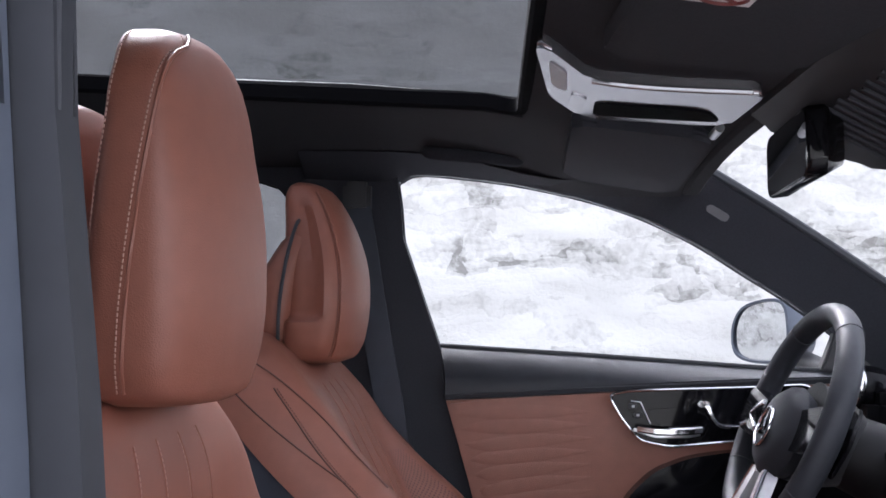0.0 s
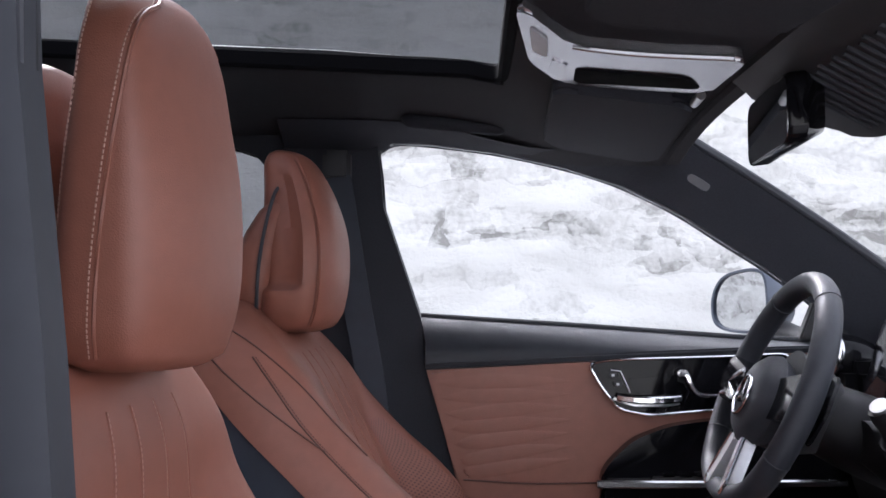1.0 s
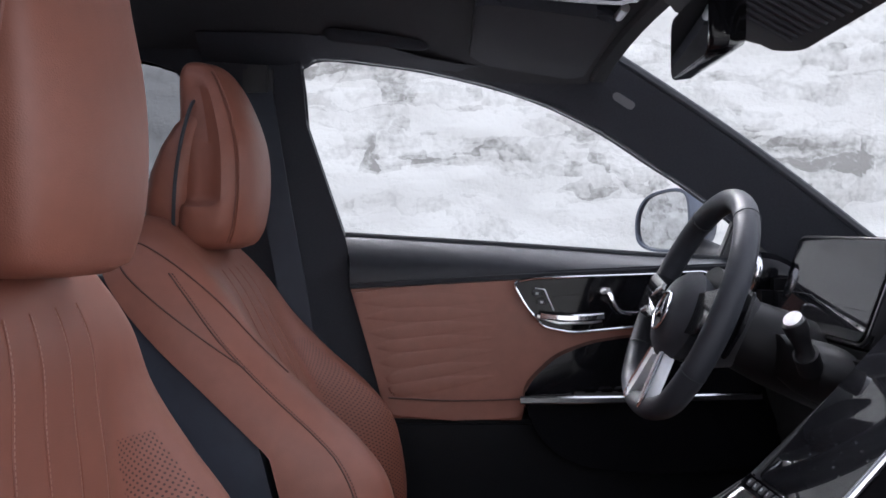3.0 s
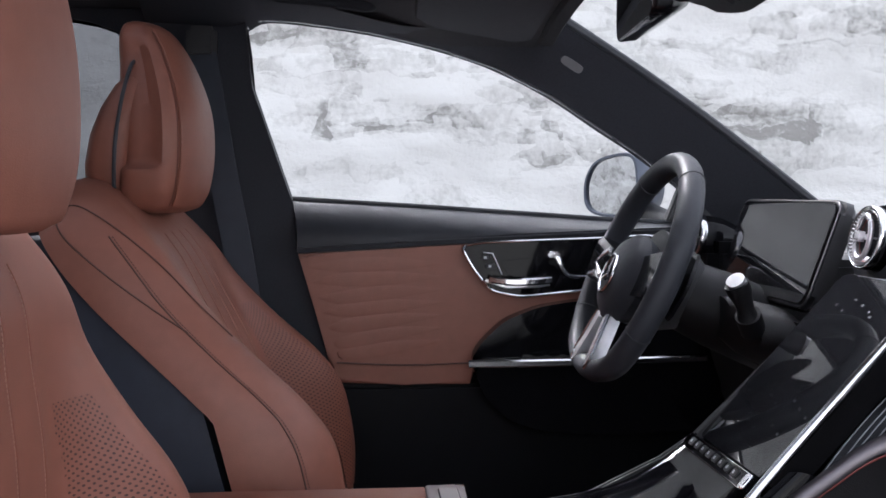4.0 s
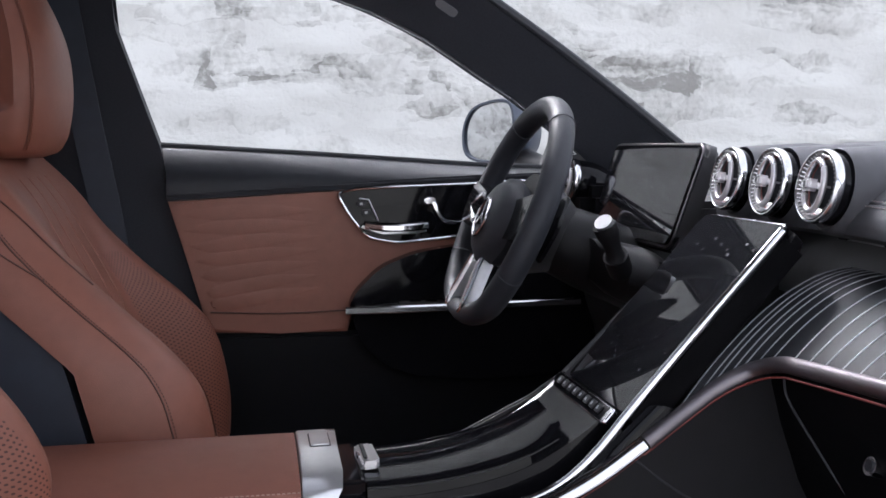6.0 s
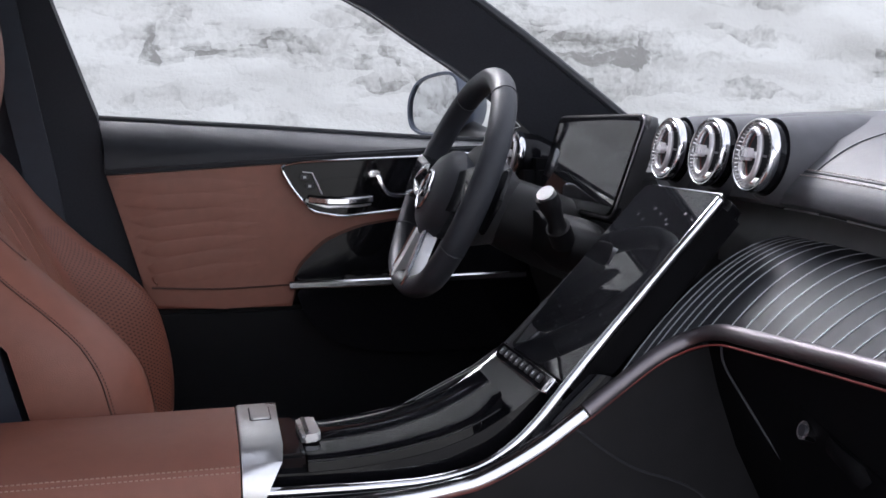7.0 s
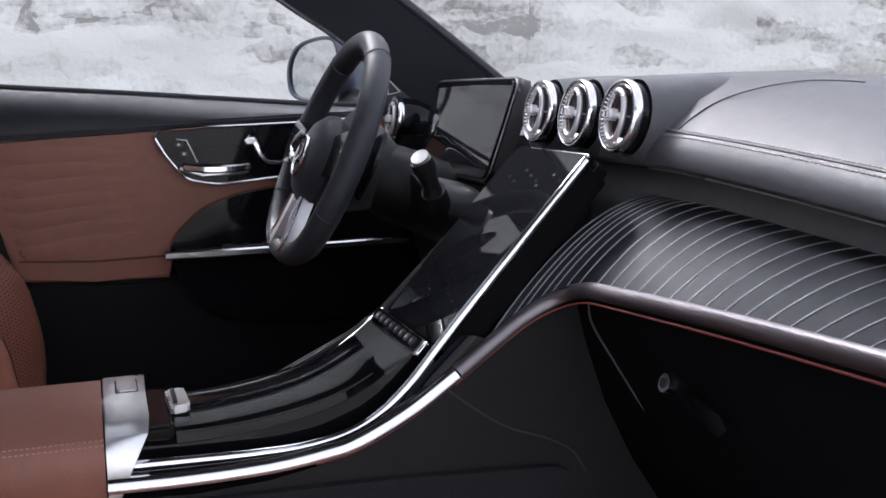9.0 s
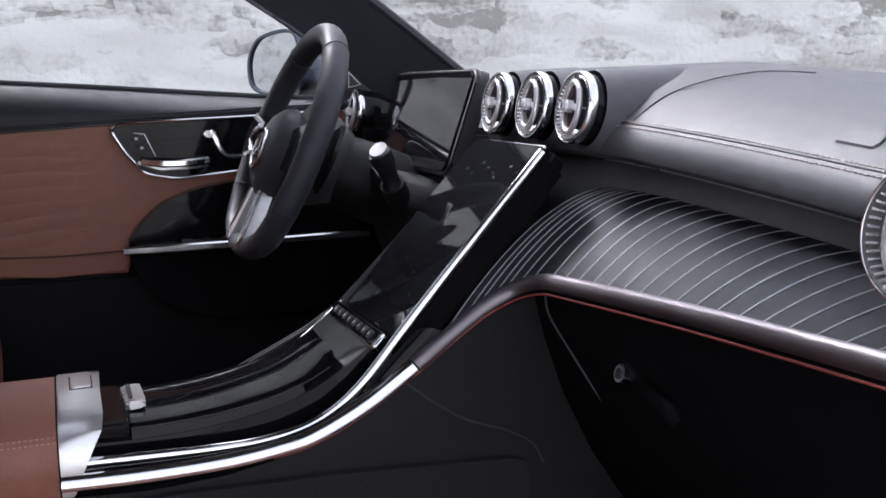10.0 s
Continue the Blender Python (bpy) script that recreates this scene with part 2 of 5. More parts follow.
# ---------------------------------------------------------------- ground and quarry wall
def rock_material():
    m = bpy.data.materials.new("pale_layered_rock")
    m.use_nodes = True
    nt = m.node_tree
    b = nt.nodes["Principled BSDF"]
    b.inputs["Roughness"].default_value = 0.9
    b.inputs["Specular IOR Level"].default_value = 0.2
    tc = nt.nodes.new("ShaderNodeTexCoord")
    last = None
    col = nt.nodes.new("ShaderNodeValToRGB")
    e = col.color_ramp.elements
    e[0].position, e[0].color = 0.34, (0.27, 0.265, 0.246, 1)
    e[1].position, e[1].color = 0.60, (0.64, 0.637, 0.606, 1)
    x = col.color_ramp.elements.new(0.46)
    x.color = (0.50, 0.496, 0.469, 1)
    for sc, (sx, sy, sz), w in ((0.40, (0.8, 1, 2.2), 0.55), (1.5, (0.6, 1, 2.2), 0.60), (6.0, (1.0, 1, 1.3), 0.32)):
        mp = nt.nodes.new("ShaderNodeMapping")
        mp.inputs["Scale"].default_value = (sx, sy, sz)
        nt.links.new(tc.outputs["Object"], mp.inputs[0])
        n = nt.nodes.new("ShaderNodeTexNoise")
        n.inputs["Scale"].default_value = sc
        n.inputs["Detail"].default_value = 7
        n.inputs["Roughness"].default_value = 0.62
        n.inputs["Distortion"].default_value = 0.4
        nt.links.new(mp.outputs[0], n.inputs["Vector"])
        mu = nt.nodes.new("ShaderNodeMath")
        mu.operation = "MULTIPLY_ADD"
        mu.inputs[1].default_value = w / 2.0
        nt.links.new(n.outputs[0], mu.inputs[0])
        if last:
            nt.links.new(last, mu.inputs[2])
        else:
            mu.inputs[2].default_value = 0.0
        last = mu.outputs[0]
    # broken joints: thin dark cracks, level and upright, that come and go
    warp = nt.nodes.new("ShaderNodeTexNoise")
    warp.inputs["Scale"].default_value = 3.0
    warp.inputs["Detail"].default_value = 6
    nt.links.new(tc.outputs["Object"], warp.inputs["Vector"])
    # beds and broken blocks, each with a tone of its own
    for vs, sx, sz, amp in ((0.9, 0.5, 2.4, 0.15), (2.6, 0.6, 2.0, 0.17), (7.0, 0.8, 1.4, 0.13)):
        off = nt.nodes.new("ShaderNodeVectorMath")
        off.operation = "MULTIPLY_ADD"
        off.inputs[1].default_value = (0.5, 0.0, 0.22)
        nt.links.new(warp.outputs["Color"], off.inputs[0])
        nt.links.new(tc.outputs["Object"], off.inputs[2])
        mp = nt.nodes.new("ShaderNodeMapping")
        mp.inputs["Scale"].default_value = (sx, 0.15, sz)
        nt.links.new(off.outputs[0], mp.inputs[0])
        cell = nt.nodes.new("ShaderNodeTexVoronoi")
        cell.distance = "CHEBYCHEV"
        cell.inputs["Scale"].default_value = vs
        nt.links.new(mp.outputs[0], cell.inputs["Vector"])
        sep = nt.nodes.new("ShaderNodeSeparateColor")
        nt.links.new(cell.outputs["Color"], sep.inputs[0])
        mu = nt.nodes.new("ShaderNodeMath")
        mu.operation = "MULTIPLY_ADD"
        mu.inputs[1].default_value = amp
        nt.links.new(sep.outputs[0], mu.inputs[0])
        nt.links.new(last, mu.inputs[2])
        last = mu.outputs[0]
    # darker patches with ragged edges: x, z, half length, half height, depth of tone
    for bx, bz, hx_, hz_, dep in ((0.2, 1.66, 0.75, 0.17, 0.13), (-0.72, 2.30, 0.45, 0.10, 0.12), (-0.15, 2.0, 0.22, 0.35, 0.06), (2.75, 1.75, 0.4, 0.10, 0.09), (3.3, 1.64, 0.45, 0.12, 0.08), (6.9, 1.50, 1.0, 0.42, 0.17), (5.6, 1.62, 0.5, 0.16, 0.09)):
        off = nt.nodes.new("ShaderNodeVectorMath")
        off.operation = "MULTIPLY_ADD"
        off.inputs[1].default_value = (0.45, 0.0, 0.24)
        nt.links.new(warp.outputs["Color"], off.inputs[0])
        nt.links.new(tc.outputs["Object"], off.inputs[2])
        mp = nt.nodes.new("ShaderNodeMapping")
        mp.vector_type = "TEXTURE"
        mp.inputs["Location"].default_value = (bx + 0.22, 0, bz + 0.12)
        mp.inputs["Scale"].default_value = (hx_, 1e6, hz_)
        nt.links.new(off.outputs[0], mp.inputs[0])
        ln = nt.nodes.new("ShaderNodeVectorMath")
        ln.operation = "LENGTH"
        nt.links.new(mp.outputs[0], ln.inputs[0])
        mr = nt.nodes.new("ShaderNodeMapRange")
        mr.inputs[1].default_value, mr.inputs[2].default_value = 0.72, 1.2
        mr.inputs[3].default_value, mr.inputs[4].default_value = -dep, 0.0
        nt.links.new(ln.outputs["Value"], mr.inputs[0])
        mu = nt.nodes.new("ShaderNodeMath")
        mu.operation = "ADD"
        nt.links.new(mr.outputs[0], mu.inputs[0])
        nt.links.new(last, mu.inputs[1])
        last = mu.outputs[0]
    for vs, sx, sz, wid, dep in ((1.5, 0.6, 2.2, 0.05, 0.07), (4.5, 0.8, 1.6, 0.10, 0.06)):
        off = nt.nodes.new("ShaderNodeVectorMath")
        off.operation = "MULTIPLY_ADD"
        off.inputs[1].default_value = (0.35, 0.0, 0.35)
        nt.links.new(warp.outputs["Color"], off.inputs[0])
        nt.links.new(tc.outputs["Object"], off.inputs[2])
        mp = nt.nodes.new("ShaderNodeMapping")
        mp.inputs["Scale"].default_value = (sx, 0.2, sz)
        nt.links.new(off.outputs[0], mp.inputs[0])
        vo_ = nt.nodes.new("ShaderNodeTexVoronoi")
        vo_.feature = "DISTANCE_TO_EDGE"
        vo_.inputs["Scale"].default_value = vs
        nt.links.new(mp.outputs[0], vo_.inputs["Vector"])
        mr = nt.nodes.new("ShaderNodeMapRange")
        mr.inputs[1].default_value, mr.inputs[2].default_value = 0.0, wid
        mr.inputs[3].default_value, mr.inputs[4].default_value = -dep, 0.0
        nt.links.new(vo_.outputs["Distance"], mr.inputs[0])
        msk = nt.nodes.new("ShaderNodeMath")
        msk.operation = "MULTIPLY_ADD"
        nt.links.new(mr.outputs[0], msk.inputs[0])
        nt.links.new(warp.outputs[0], msk.inputs[1])
        nt.links.new(last, msk.inputs[2])
        last = msk.outputs[0]
    fine = nt.nodes.new("ShaderNodeTexNoise")
    fine.inputs["Scale"].default_value = 22.0
    fine.inputs["Detail"].default_value = 4
    nt.links.new(tc.outputs["Object"], fine.inputs["Vector"])
    fa = nt.nodes.new("ShaderNodeMath")
    fa.operation = "MULTIPLY_ADD"
    fa.inputs[1].default_value = 0.24
    nt.links.new(fine.outputs[0], fa.inputs[0])
    nt.links.new(last, fa.inputs[2])
    last = fa.outputs[0]
    gain = nt.nodes.new("ShaderNodeMath")
    gain.operation = "MULTIPLY_ADD"
    gain.inputs[1].default_value, gain.inputs[2].default_value = 1.15, -0.205
    nt.links.new(last, gain.inputs[0])
    nt.links.new(gain.outputs[0], col.inputs[0])
    nt.links.new(col.outputs[0], b.inputs["Base Color"])
    bp = nt.nodes.new("ShaderNodeBump")
    bp.inputs["Strength"].default_value = 0.5
    bp.inputs["Distance"].default_value = 0.06
    nt.links.new(last, bp.inputs["Height"])
    nt.links.new(bp.outputs[0], b.inputs["Normal"])
    return m


ROCK = rock_material()
GRAVEL = material("grey_gravel", (0.34, 0.335, 0.33), 0.95, vary=0.35, scale=30, bump=0.8, bump_scale=60, big=1.5)


def rock_wall(x0, x1, nx, z1, nz, place):
    """A layered quarry face: ledges that step back with height, with broken relief."""
    bm = bmesh.new()
    rows = []
    for j in range(nz + 1):
        z = -0.3 + (z1 + 0.3) * j / nz
        row = []
        for i in range(nx + 1):
            x = x0 + (x1 - x0) * i / nx
            wob = 0.25 * noise.noise(Vector((x * 0.5, 3.1, z * 0.4)))
            layer = (z + wob) / 0.42
            k = math.floor(layer)
            fr = layer - k
            ledge = 0.05 * noise.noise(Vector((x * 0.45, k * 7.7, 1.5))) 
            crack = 0.10 * noise.fractal(Vector((x * 1.1, 9.0, z * 1.9)), 1.0, 2.1, 5)
            d = 0.05 * z + ledge + crack + 0.35 * noise.noise(Vector((x * 0.16, 0.3, z * 0.12)))
            row.append(bm.verts.new(place(x, d, z)))
        rows.append(row)
    for a, b in zip(rows, rows[1:]):
        for i in range(nx):
            bm.faces.new((a[i], a[i + 1], b[i + 1], b[i]))
    return bm


ob = part("backdrop", rock_wall(-26, 22, 620, 6.2, 130, lambda x, d, z: (x, 6.3 + d, z)), ROCK)
tagged(ob, "pale grey layered quarry rock face behind the car", "rock wall", kind="structure")
# unseen wall added behind the camera; shapes reflections and sky light in the cabin
ob = part("backdrop_2", rock_wall(-24, 24, 160, 2.8, 30, lambda x, d, z: (x, -7.5 - d - 0.01 * x * x, z)), ROCK)
tagged(ob, "unseen low grey rock wall added behind the camera to shape light", "rock wall", kind="structure")
bm = bmesh.new()
bmesh.ops.create_grid(bm, x_segments=40, y_segments=40, size=600)
ob = part("ground", bm, GRAVEL)
tagged(ob, "grey gravel ground under the car", "ground", kind="structure")


# ---------------------------------------------------------------- car shell
def base(x):
    return lerp_table([(-1.6, 1.44), (-0.9, 1.50), (-0.4, 1.495), (0.0, 1.46), (0.12, 1.425), (0.30, 1.404), (0.36, 1.398)], x)[0]


def roof_z(x, y):
    t = abs(y) / 0.66
    return base(x) - lerp_table([(-0.4, 0.065), (0.0, 0.045), (0.3, 0.04), (0.42, 0.03)], x)[0] * t ** 3


car = thing("car_body", "dark-lined car cabin shell with glass roof, passenger side open", "car body", kind="structure")
HX0, HX1, HY0, HY1 = -0.80, 0.045, -0.42, 0.31
xs = sorted({-1.6, -1.2, -0.9, HX0, -0.6, -0.4, -0.2, -0.1, HX1, 0.09, 0.12, 0.2, 0.26, 0.30, 0.325})
ys = sorted({-0.66, -0.6, -0.5, HY0, -0.3, -0.2, -0.1, 0, 0.1, 0.2, HY1, 0.4, 0.5, 0.58, 0.62, 0.66})
bm = bmesh.new()
grid = {(x, y): bm.verts.new((x, y, roof_z(x, y))) for x in xs for y in ys}
up = {(x, y): bm.verts.new((x, y, roof_z(x, y) + 0.016)) for x in xs for y in ys}
for x, x2 in zip(xs, xs[1:]):
    for y, y2 in zip(ys, ys[1:]):
        if HX0 <= x and x2 <= HX1 and HY0 <= y and y2 <= HY1:
            continue
        bm.faces.new((grid[x, y], grid[x, y2], grid[x2, y2], grid[x2, y]))
        bm.faces.new((up[x, y], up[x2, y], up[x2, y2], up[x, y2]))
hx = [x for x in xs if HX0 <= x <= HX1]
hy = [y for y in ys if HY0 <= y <= HY1]
for y in (HY0, HY1):
    for a, b in zip(hx, hx[1:]):
        bm.faces.new((grid[a, y], grid[b, y], up[b, y], up[a, y]))
for x in (HX0, HX1):
    for a, b in zip(hy, hy[1:]):
        bm.faces.new((grid[x, a], grid[x, b], up[x, b], up[x, a]))
part("roof_lining", bm, LINER, car, "dark fabric headliner")
# glass roof pane and its dark frame
bm = loft([[(x, HY0 - 0.03, base(x) + 0.018), (x, HY1 + 0.03, base(x) + 0.018), (x, HY1 + 0.03, base(x) + 0.023), (x, HY0 - 0.03, base(x) + 0.023)] for x in hx])
ob = part("roof_glass", bm, GLASS_TINTED, car, "tinted glass roof pane")
ob.visible_shadow = False
ring = round_poly([(HX0, HY0), (HX1, HY0), (HX1, HY1), (HX0, HY1)], 0.05)
part("sunroof_frame", sweep([(x, y, base(x) + 0.006) for x, y in ring], bar(0.016, 0.026), closed=True), CARPET, car)

WIN = [(-0.172, 1.36), (-0.170, 1.395), (-0.158, 1.412), (-0.136, 1.418), (-0.075, 1.415), (0.045, 1.399), (0.165, 1.372), (0.265, 1.339),
       (0.363, 1.291), (0.451, 1.234), (0.520, 1.190), (0.60, 1.13), (0.66, 1.075)]
WIN_LOW = [(-0.090, 1.108), (0.02, 1.101), (0.164, 1.092), (0.32, 1.081), (0.459, 1.071), (0.66, 1.062)]


def band(inner, outer, y_in, y_out, thick):
    """A strip between two edges, with thickness towards the outside."""
    rings = []
    for (a, b), (c, d) in zip(inner, outer):
        rings.append([(a, y_in, b), (c, y_out, d), (c, y_out + thick, d + 0.01), (a, y_in + thick, b)])
    return loft(rings)


# roof rail above the driver's window, then the windscreen pillar
rail_in = [tuple(p) for p in spline([(x, 0, z) for x, z in [(-0.33, 1.402), (-0.25, 1.398), (-0.195, 1.396), (-0.166, 1.404), *WIN[3:], (0.72, 1.03), (0.80, 0.97), (0.90, 0.90)]], 60)]
rail_in = [(p[0], p[2]) for p in rail_in]


def rail_out(x, z):
    k = lerp_table([(-0.2, 0.0), (0.12, 0.0), (0.30, 1.0)], x)[0]
    zz = roof_z(x, 0.60)
    # windscreen edge of the pillar
    u = min(1.4, max(0.0, (x + 0.048 - 0.346) / (0.80 - 0.346)))
    px, pz = 0.346 + u * (0.80 - 0.346), 1.412 - u * (1.412 - 1.095) + 0.010 * math.sin(math.pi * min(1.0, u))
    return (x + (px - x) * k, zz + (pz - zz) * k)


rail_o = [rail_out(x, z) for x, z in rail_in]
top_in = [p for p in rail_in]
part("pillar_trim", band(top_in, rail_o, 0.672, 0.585, 0.05), LINER_GREY, car, "dark grey fabric-covered windscreen pillar and roof rail")
part("windscreen_seal", sweep([(x + 0.006, 0.588, z + 0.006) for x, z in rail_o if x > 0.34], bar(0.016, 0.014)), RUBBER, car, "black seal along the windscreen")
P_AL, P_AC = Vector((0.839, 0.0, -0.544)), Vector((0.376, -0.682, 0.627))
P_N = P_AL.cross(P_AC).normalized()
bm = slab(round_poly([(-0.021, -0.0085), (0.021, -0.0085), (0.021, 0.0085), (-0.021, 0.0085)], 0.008),
          lambda u, v, d: tuple(Vector((0.3869, 0.622, 1.3394)) + P_AL * u + P_AC * v + P_N * d), -0.004, 0.0012, 0.0006)
part("airbag_badge", bm, material("badge_plastic", (0.16, 0.16, 0.17), 0.6), car, "small grey oval badge on the pillar")
# middle pillar on the driver's side
pil = [(-0.165, 1.40), (-0.172, 1.36), (-0.155, 1.30), (-0.090, 1.108), (-0.06, 0.98), (-0.02, 0.80), (0.02, 0.45),
       (-0.34, 0.45), (-0.33, 0.9), (-0.32, 1.15), (-0.325, 1.30), (-0.345, 1.37), (-0.375, 1.405), (-0.42, 1.42), (-0.60, 1.425), (-0.60, 1.48), (-0.15, 1.46)]
part("middle_pillar", slab(pil, XZ, 0.660, 0.72, 0.012), LINER_GREY, car, "dark middle pillar with belt")
ob = part("rear_window", slab([(-1.02, 1.10), (-0.31, 1.10), (-0.31, 1.42), (-1.02, 1.42)], XZ, 0.70, 0.704), GLASS_REAR, car, "tinted rear side window")
ob.visible_shadow = False
part("rear_side_panel", slab([(-1.6, 0.3), (-0.34, 0.3), (-0.33, 1.10), (-1.6, 1.16)], XZ, 0.66, 0.74, 0.01), PLASTIC, car)
part("rear_quarter", slab([(-1.6, 1.1), (-0.95, 1.1), (-1.0, 1.3), (-0.9, 1.425), (-0.59, 1.425), (-0.59, 1.50), (-1.6, 1.47)], XZ, 0.655, 0.72, 0.01), LINER, car)
# near side: sill, rear half, middle pillar edge, all outside the open doorway
part("near_pillar", slab([(-0.187, 1.50), (-0.181, 1.24), (-0.168, 1.12), (-0.155, 0.95), (-0.14, 0.4), (-0.5, 0.4), (-0.5, 1.50)], XZ, -0.712, -0.688, 0.006), RUBBER, car, "dark sealing edge of the middle pillar")
part("near_body_side", slab([(-0.207, 1.50), (-0.199, 1.24), (-0.187, 1.1), (-0.175, 0.9), (-0.16, 0.3), (-1.6, 0.3), (-1.6, 1.50)], XZ, -0.76, -0.714, 0.01), PAINT, car, "silver-blue painted body side")
part("near_sill", box(-0.2, 1.1, -0.76, -0.66, 0.30, 0.44, 0.02), PAINT, car)
part("rear_bulkhead", box(-1.62, -1.55, -0.7, 0.7, 0.3, 1.48, 0.01), LINER, car)
part("cabin_floor", box(-1.6, 1.3, -0.68, 0.70, 0.30, 0.36, 0.01), CARPET, car)
part("footwell_wall", box(1.12, 1.18, -0.74, 0.74, 0.3, 1.06, 0.01), CARPET, car)
part("windscreen_header", sweep([(0.328 + 0.010 * (y / 0.6) ** 2, y, roof_z(0.325, y) + 0.004) for y in [-0.6 + 0.1 * i for i in range(13)]], bar(0.03, 0.02)), LINER, car)
# windscreen pane
def screen_pt(u, y, d):
    """The curved windscreen, u from header to cowl; its sides sweep back to the pillars."""
    k = (abs(y) / 0.64) ** 2.2
    c = Vector((0.35 + 0.79 * u, y, 1.425 - 0.345 * u + 0.018 * math.sin(math.pi * u)))
    e = Vector((0.346 + 0.47 * u, y, 1.405 - 0.318 * u + 0.006 * math.sin(math.pi * u)))
    return c.lerp(e, k) + Vector((0.4, 0, 0.9)) * d


ws_y = [-0.64 + 0.08 * k for k in range(17)]
ws = [[screen_pt(i / 14, y, 0.0) for y in ws_y] + [screen_pt(i / 14, y, 0.004) for y in ws_y[::-1]] for i in range(15)]
ob = part("windscreen", loft(ws), GLASS, car, "clear windscreen")
ob.visible_shadow = False
# near windscreen pillar
part("near_windscreen_pillar", sweep([(0.30, -0.66, 1.42), (0.55, -0.68, 1.35), (0.85, -0.70, 1.20), (1.2, -0.71, 1.03)], bar(0.05, 0.05)), LINER_GREY, car)
part("bonnet", box(1.17, 2.3, -0.8, 0.8, 0.85, 1.02, 0.05), PAINT, car)
part("far_wing", box(0.95, 2.2, 0.72, 0.9, 0.4, 1.0, 0.05), PAINT, car)

# ---------------------------------------------------------------- driver's door
LOWER_DOOR = material("dark_door_plastic", (0.005, 0.0055, 0.007), 0.6, vary=0.15, bump=0.2, bump_scale=900, spec=0.15)
door = thing("driver_door", "closed car door with brown leather panel and chrome handle", "car door")
lo = [(x, z - 0.0) for x, z in WIN_LOW]
trim_low = [(-0.080, 1.020), (0.02, 1.025), (0.164, 1.033), (0.32, 1.040), (0.459, 1.046), (0.66, 1.052)]
rings = []
for (a, b), (c, d) in zip(lo, trim_low):
    rings.append([(a, 0.70, b - 0.004), (a, 0.685, b + 0.002), (a + 0.002, 0.668, b - 0.004), (c, 0.640, (b + d) / 2), (c, 0.632, d + 0.012), (c, 0.636, d), (c, 0.70, d)])
part("upper_trim", loft(rings), LEATHER_DARK, door, "black soft upper trim")
part("window_seal", sweep([(x, 0.688, z + 0.004) for x, z in lo], bar(0.012, 0.008)), RUBBER, door)
part("trim_seam", sweep([(x, 0.633, z + 0.008) for x, z in trim_low], circle(0.0018, 6)), RUBBER, door)
ob = part("window_pane", slab([*WIN, *WIN_LOW[::-1]], XZ, 0.690, 0.694), GLASS, door, "clear side window")
ob.visible_shadow = False
leath = [(-0.079, 1.018), (0.02, 1.023), (0.164, 1.031), (0.32, 1.038), (0.459, 1.044), (0.66, 1.050), (0.66, 0.94), (0.45, 0.936), (0.393, 0.928), (0.33, 0.915), (0.264, 0.885), (0.225, 0.84), (0.215, 0.79),
         (0.10, 0.791), (-0.01, 0.796), (-0.022, 0.81), (-0.045, 0.90)]


def door_leather():
    """Padded panel: a quilted, lightly waved leather face."""
    bm = slab(leath, XZ, 0.640, 0.69, 0.006)
    return bm


part("door_core", slab([(-0.070, 1.0), (0.70, 1.0), (0.70, 0.42), (0.02, 0.42), (-0.02, 0.80)], XZ, 0.692, 0.76, 0.006), LOWER_DOOR, door)
part("leather_panel", door_leather(), LEATHER, door, "brown leather door panel")
part("panel_seam", sweep(spline([(-0.015, 0.6365, 0.832), (0.1, 0.6365, 0.826), (0.212, 0.6365, 0.828)], 12), circle(0.0015, 6)), THREAD_DARK, door)
for k in range(7):
    za = 1.000 - 0.026 * k
    pth = spline([(-0.066 + 0.009 * k, 0.6395, za - 0.004), (0.0, 0.6388, za - 0.002 + 0.003 * math.sin(2.3 * k)), (0.08, 0.6388, za + 0.002 * k), (0.17, 0.6395, za + 0.004 * k)], 24)
    part("quilt_ridge", sweep(pth, circle(0.0005, 8, 0.012), scale=lambda u: 0.1 + math.sin(math.pi * u)), LEATHER, door)
part("lower_panel", slab([(-0.02, 0.792), (0.66, 0.785), (0.66, 0.44), (0.02, 0.44)], XZ, 0.648, 0.70, 0.008), LOWER_DOOR, door, "dark lower door panel")
pocket = round_poly([(0.214, 0.835), (0.225, 0.862), (0.27, 0.905), (0.33, 0.928), (0.40, 0.938), (0.66, 0.94), (0.66, 0.70), (0.43, 0.705), (0.33, 0.715), (0.275, 0.735), (0.235, 0.775)], 0.02, 3)
part("armrest_pocket", slab(pocket, XZ, 0.604, 0.66, 0.012, 3), PIANO, door, "gloss black armrest with pull")
part("armrest_strip", sweep([(0.208, 0.598, 0.833), (0.3, 0.592, 0.8335), (0.40, 0.592, 0.834), (0.62, 0.60, 0.836)], bar(0.010, 0.013)), CHROME, door, "chrome armrest strip")
for i in range(3):
    part("window_switch", box(0.315 + i * 0.028, 0.337 + i * 0.028, 0.590, 0.606, 0.846, 0.852, 0.002), PIANO, door)
part("switch_plate", box(0.30, 0.42, 0.595, 0.61, 0.838, 0.846, 0.002), PLASTIC, door)
bez = round_poly([(0.198, 1.030), (0.234, 1.037), (0.431, 1.043), (0.530, 1.048), (0.542, 1.038), (0.521, 1.006), (0.421, 0.954), (0.302, 0.943), (0.250, 0.953), (0.219, 0.992)], 0.014)
part("handle_bezel", slab(bez, XZ, 0.631, 0.645, 0.003), PIANO, door, "gloss black handle surround")
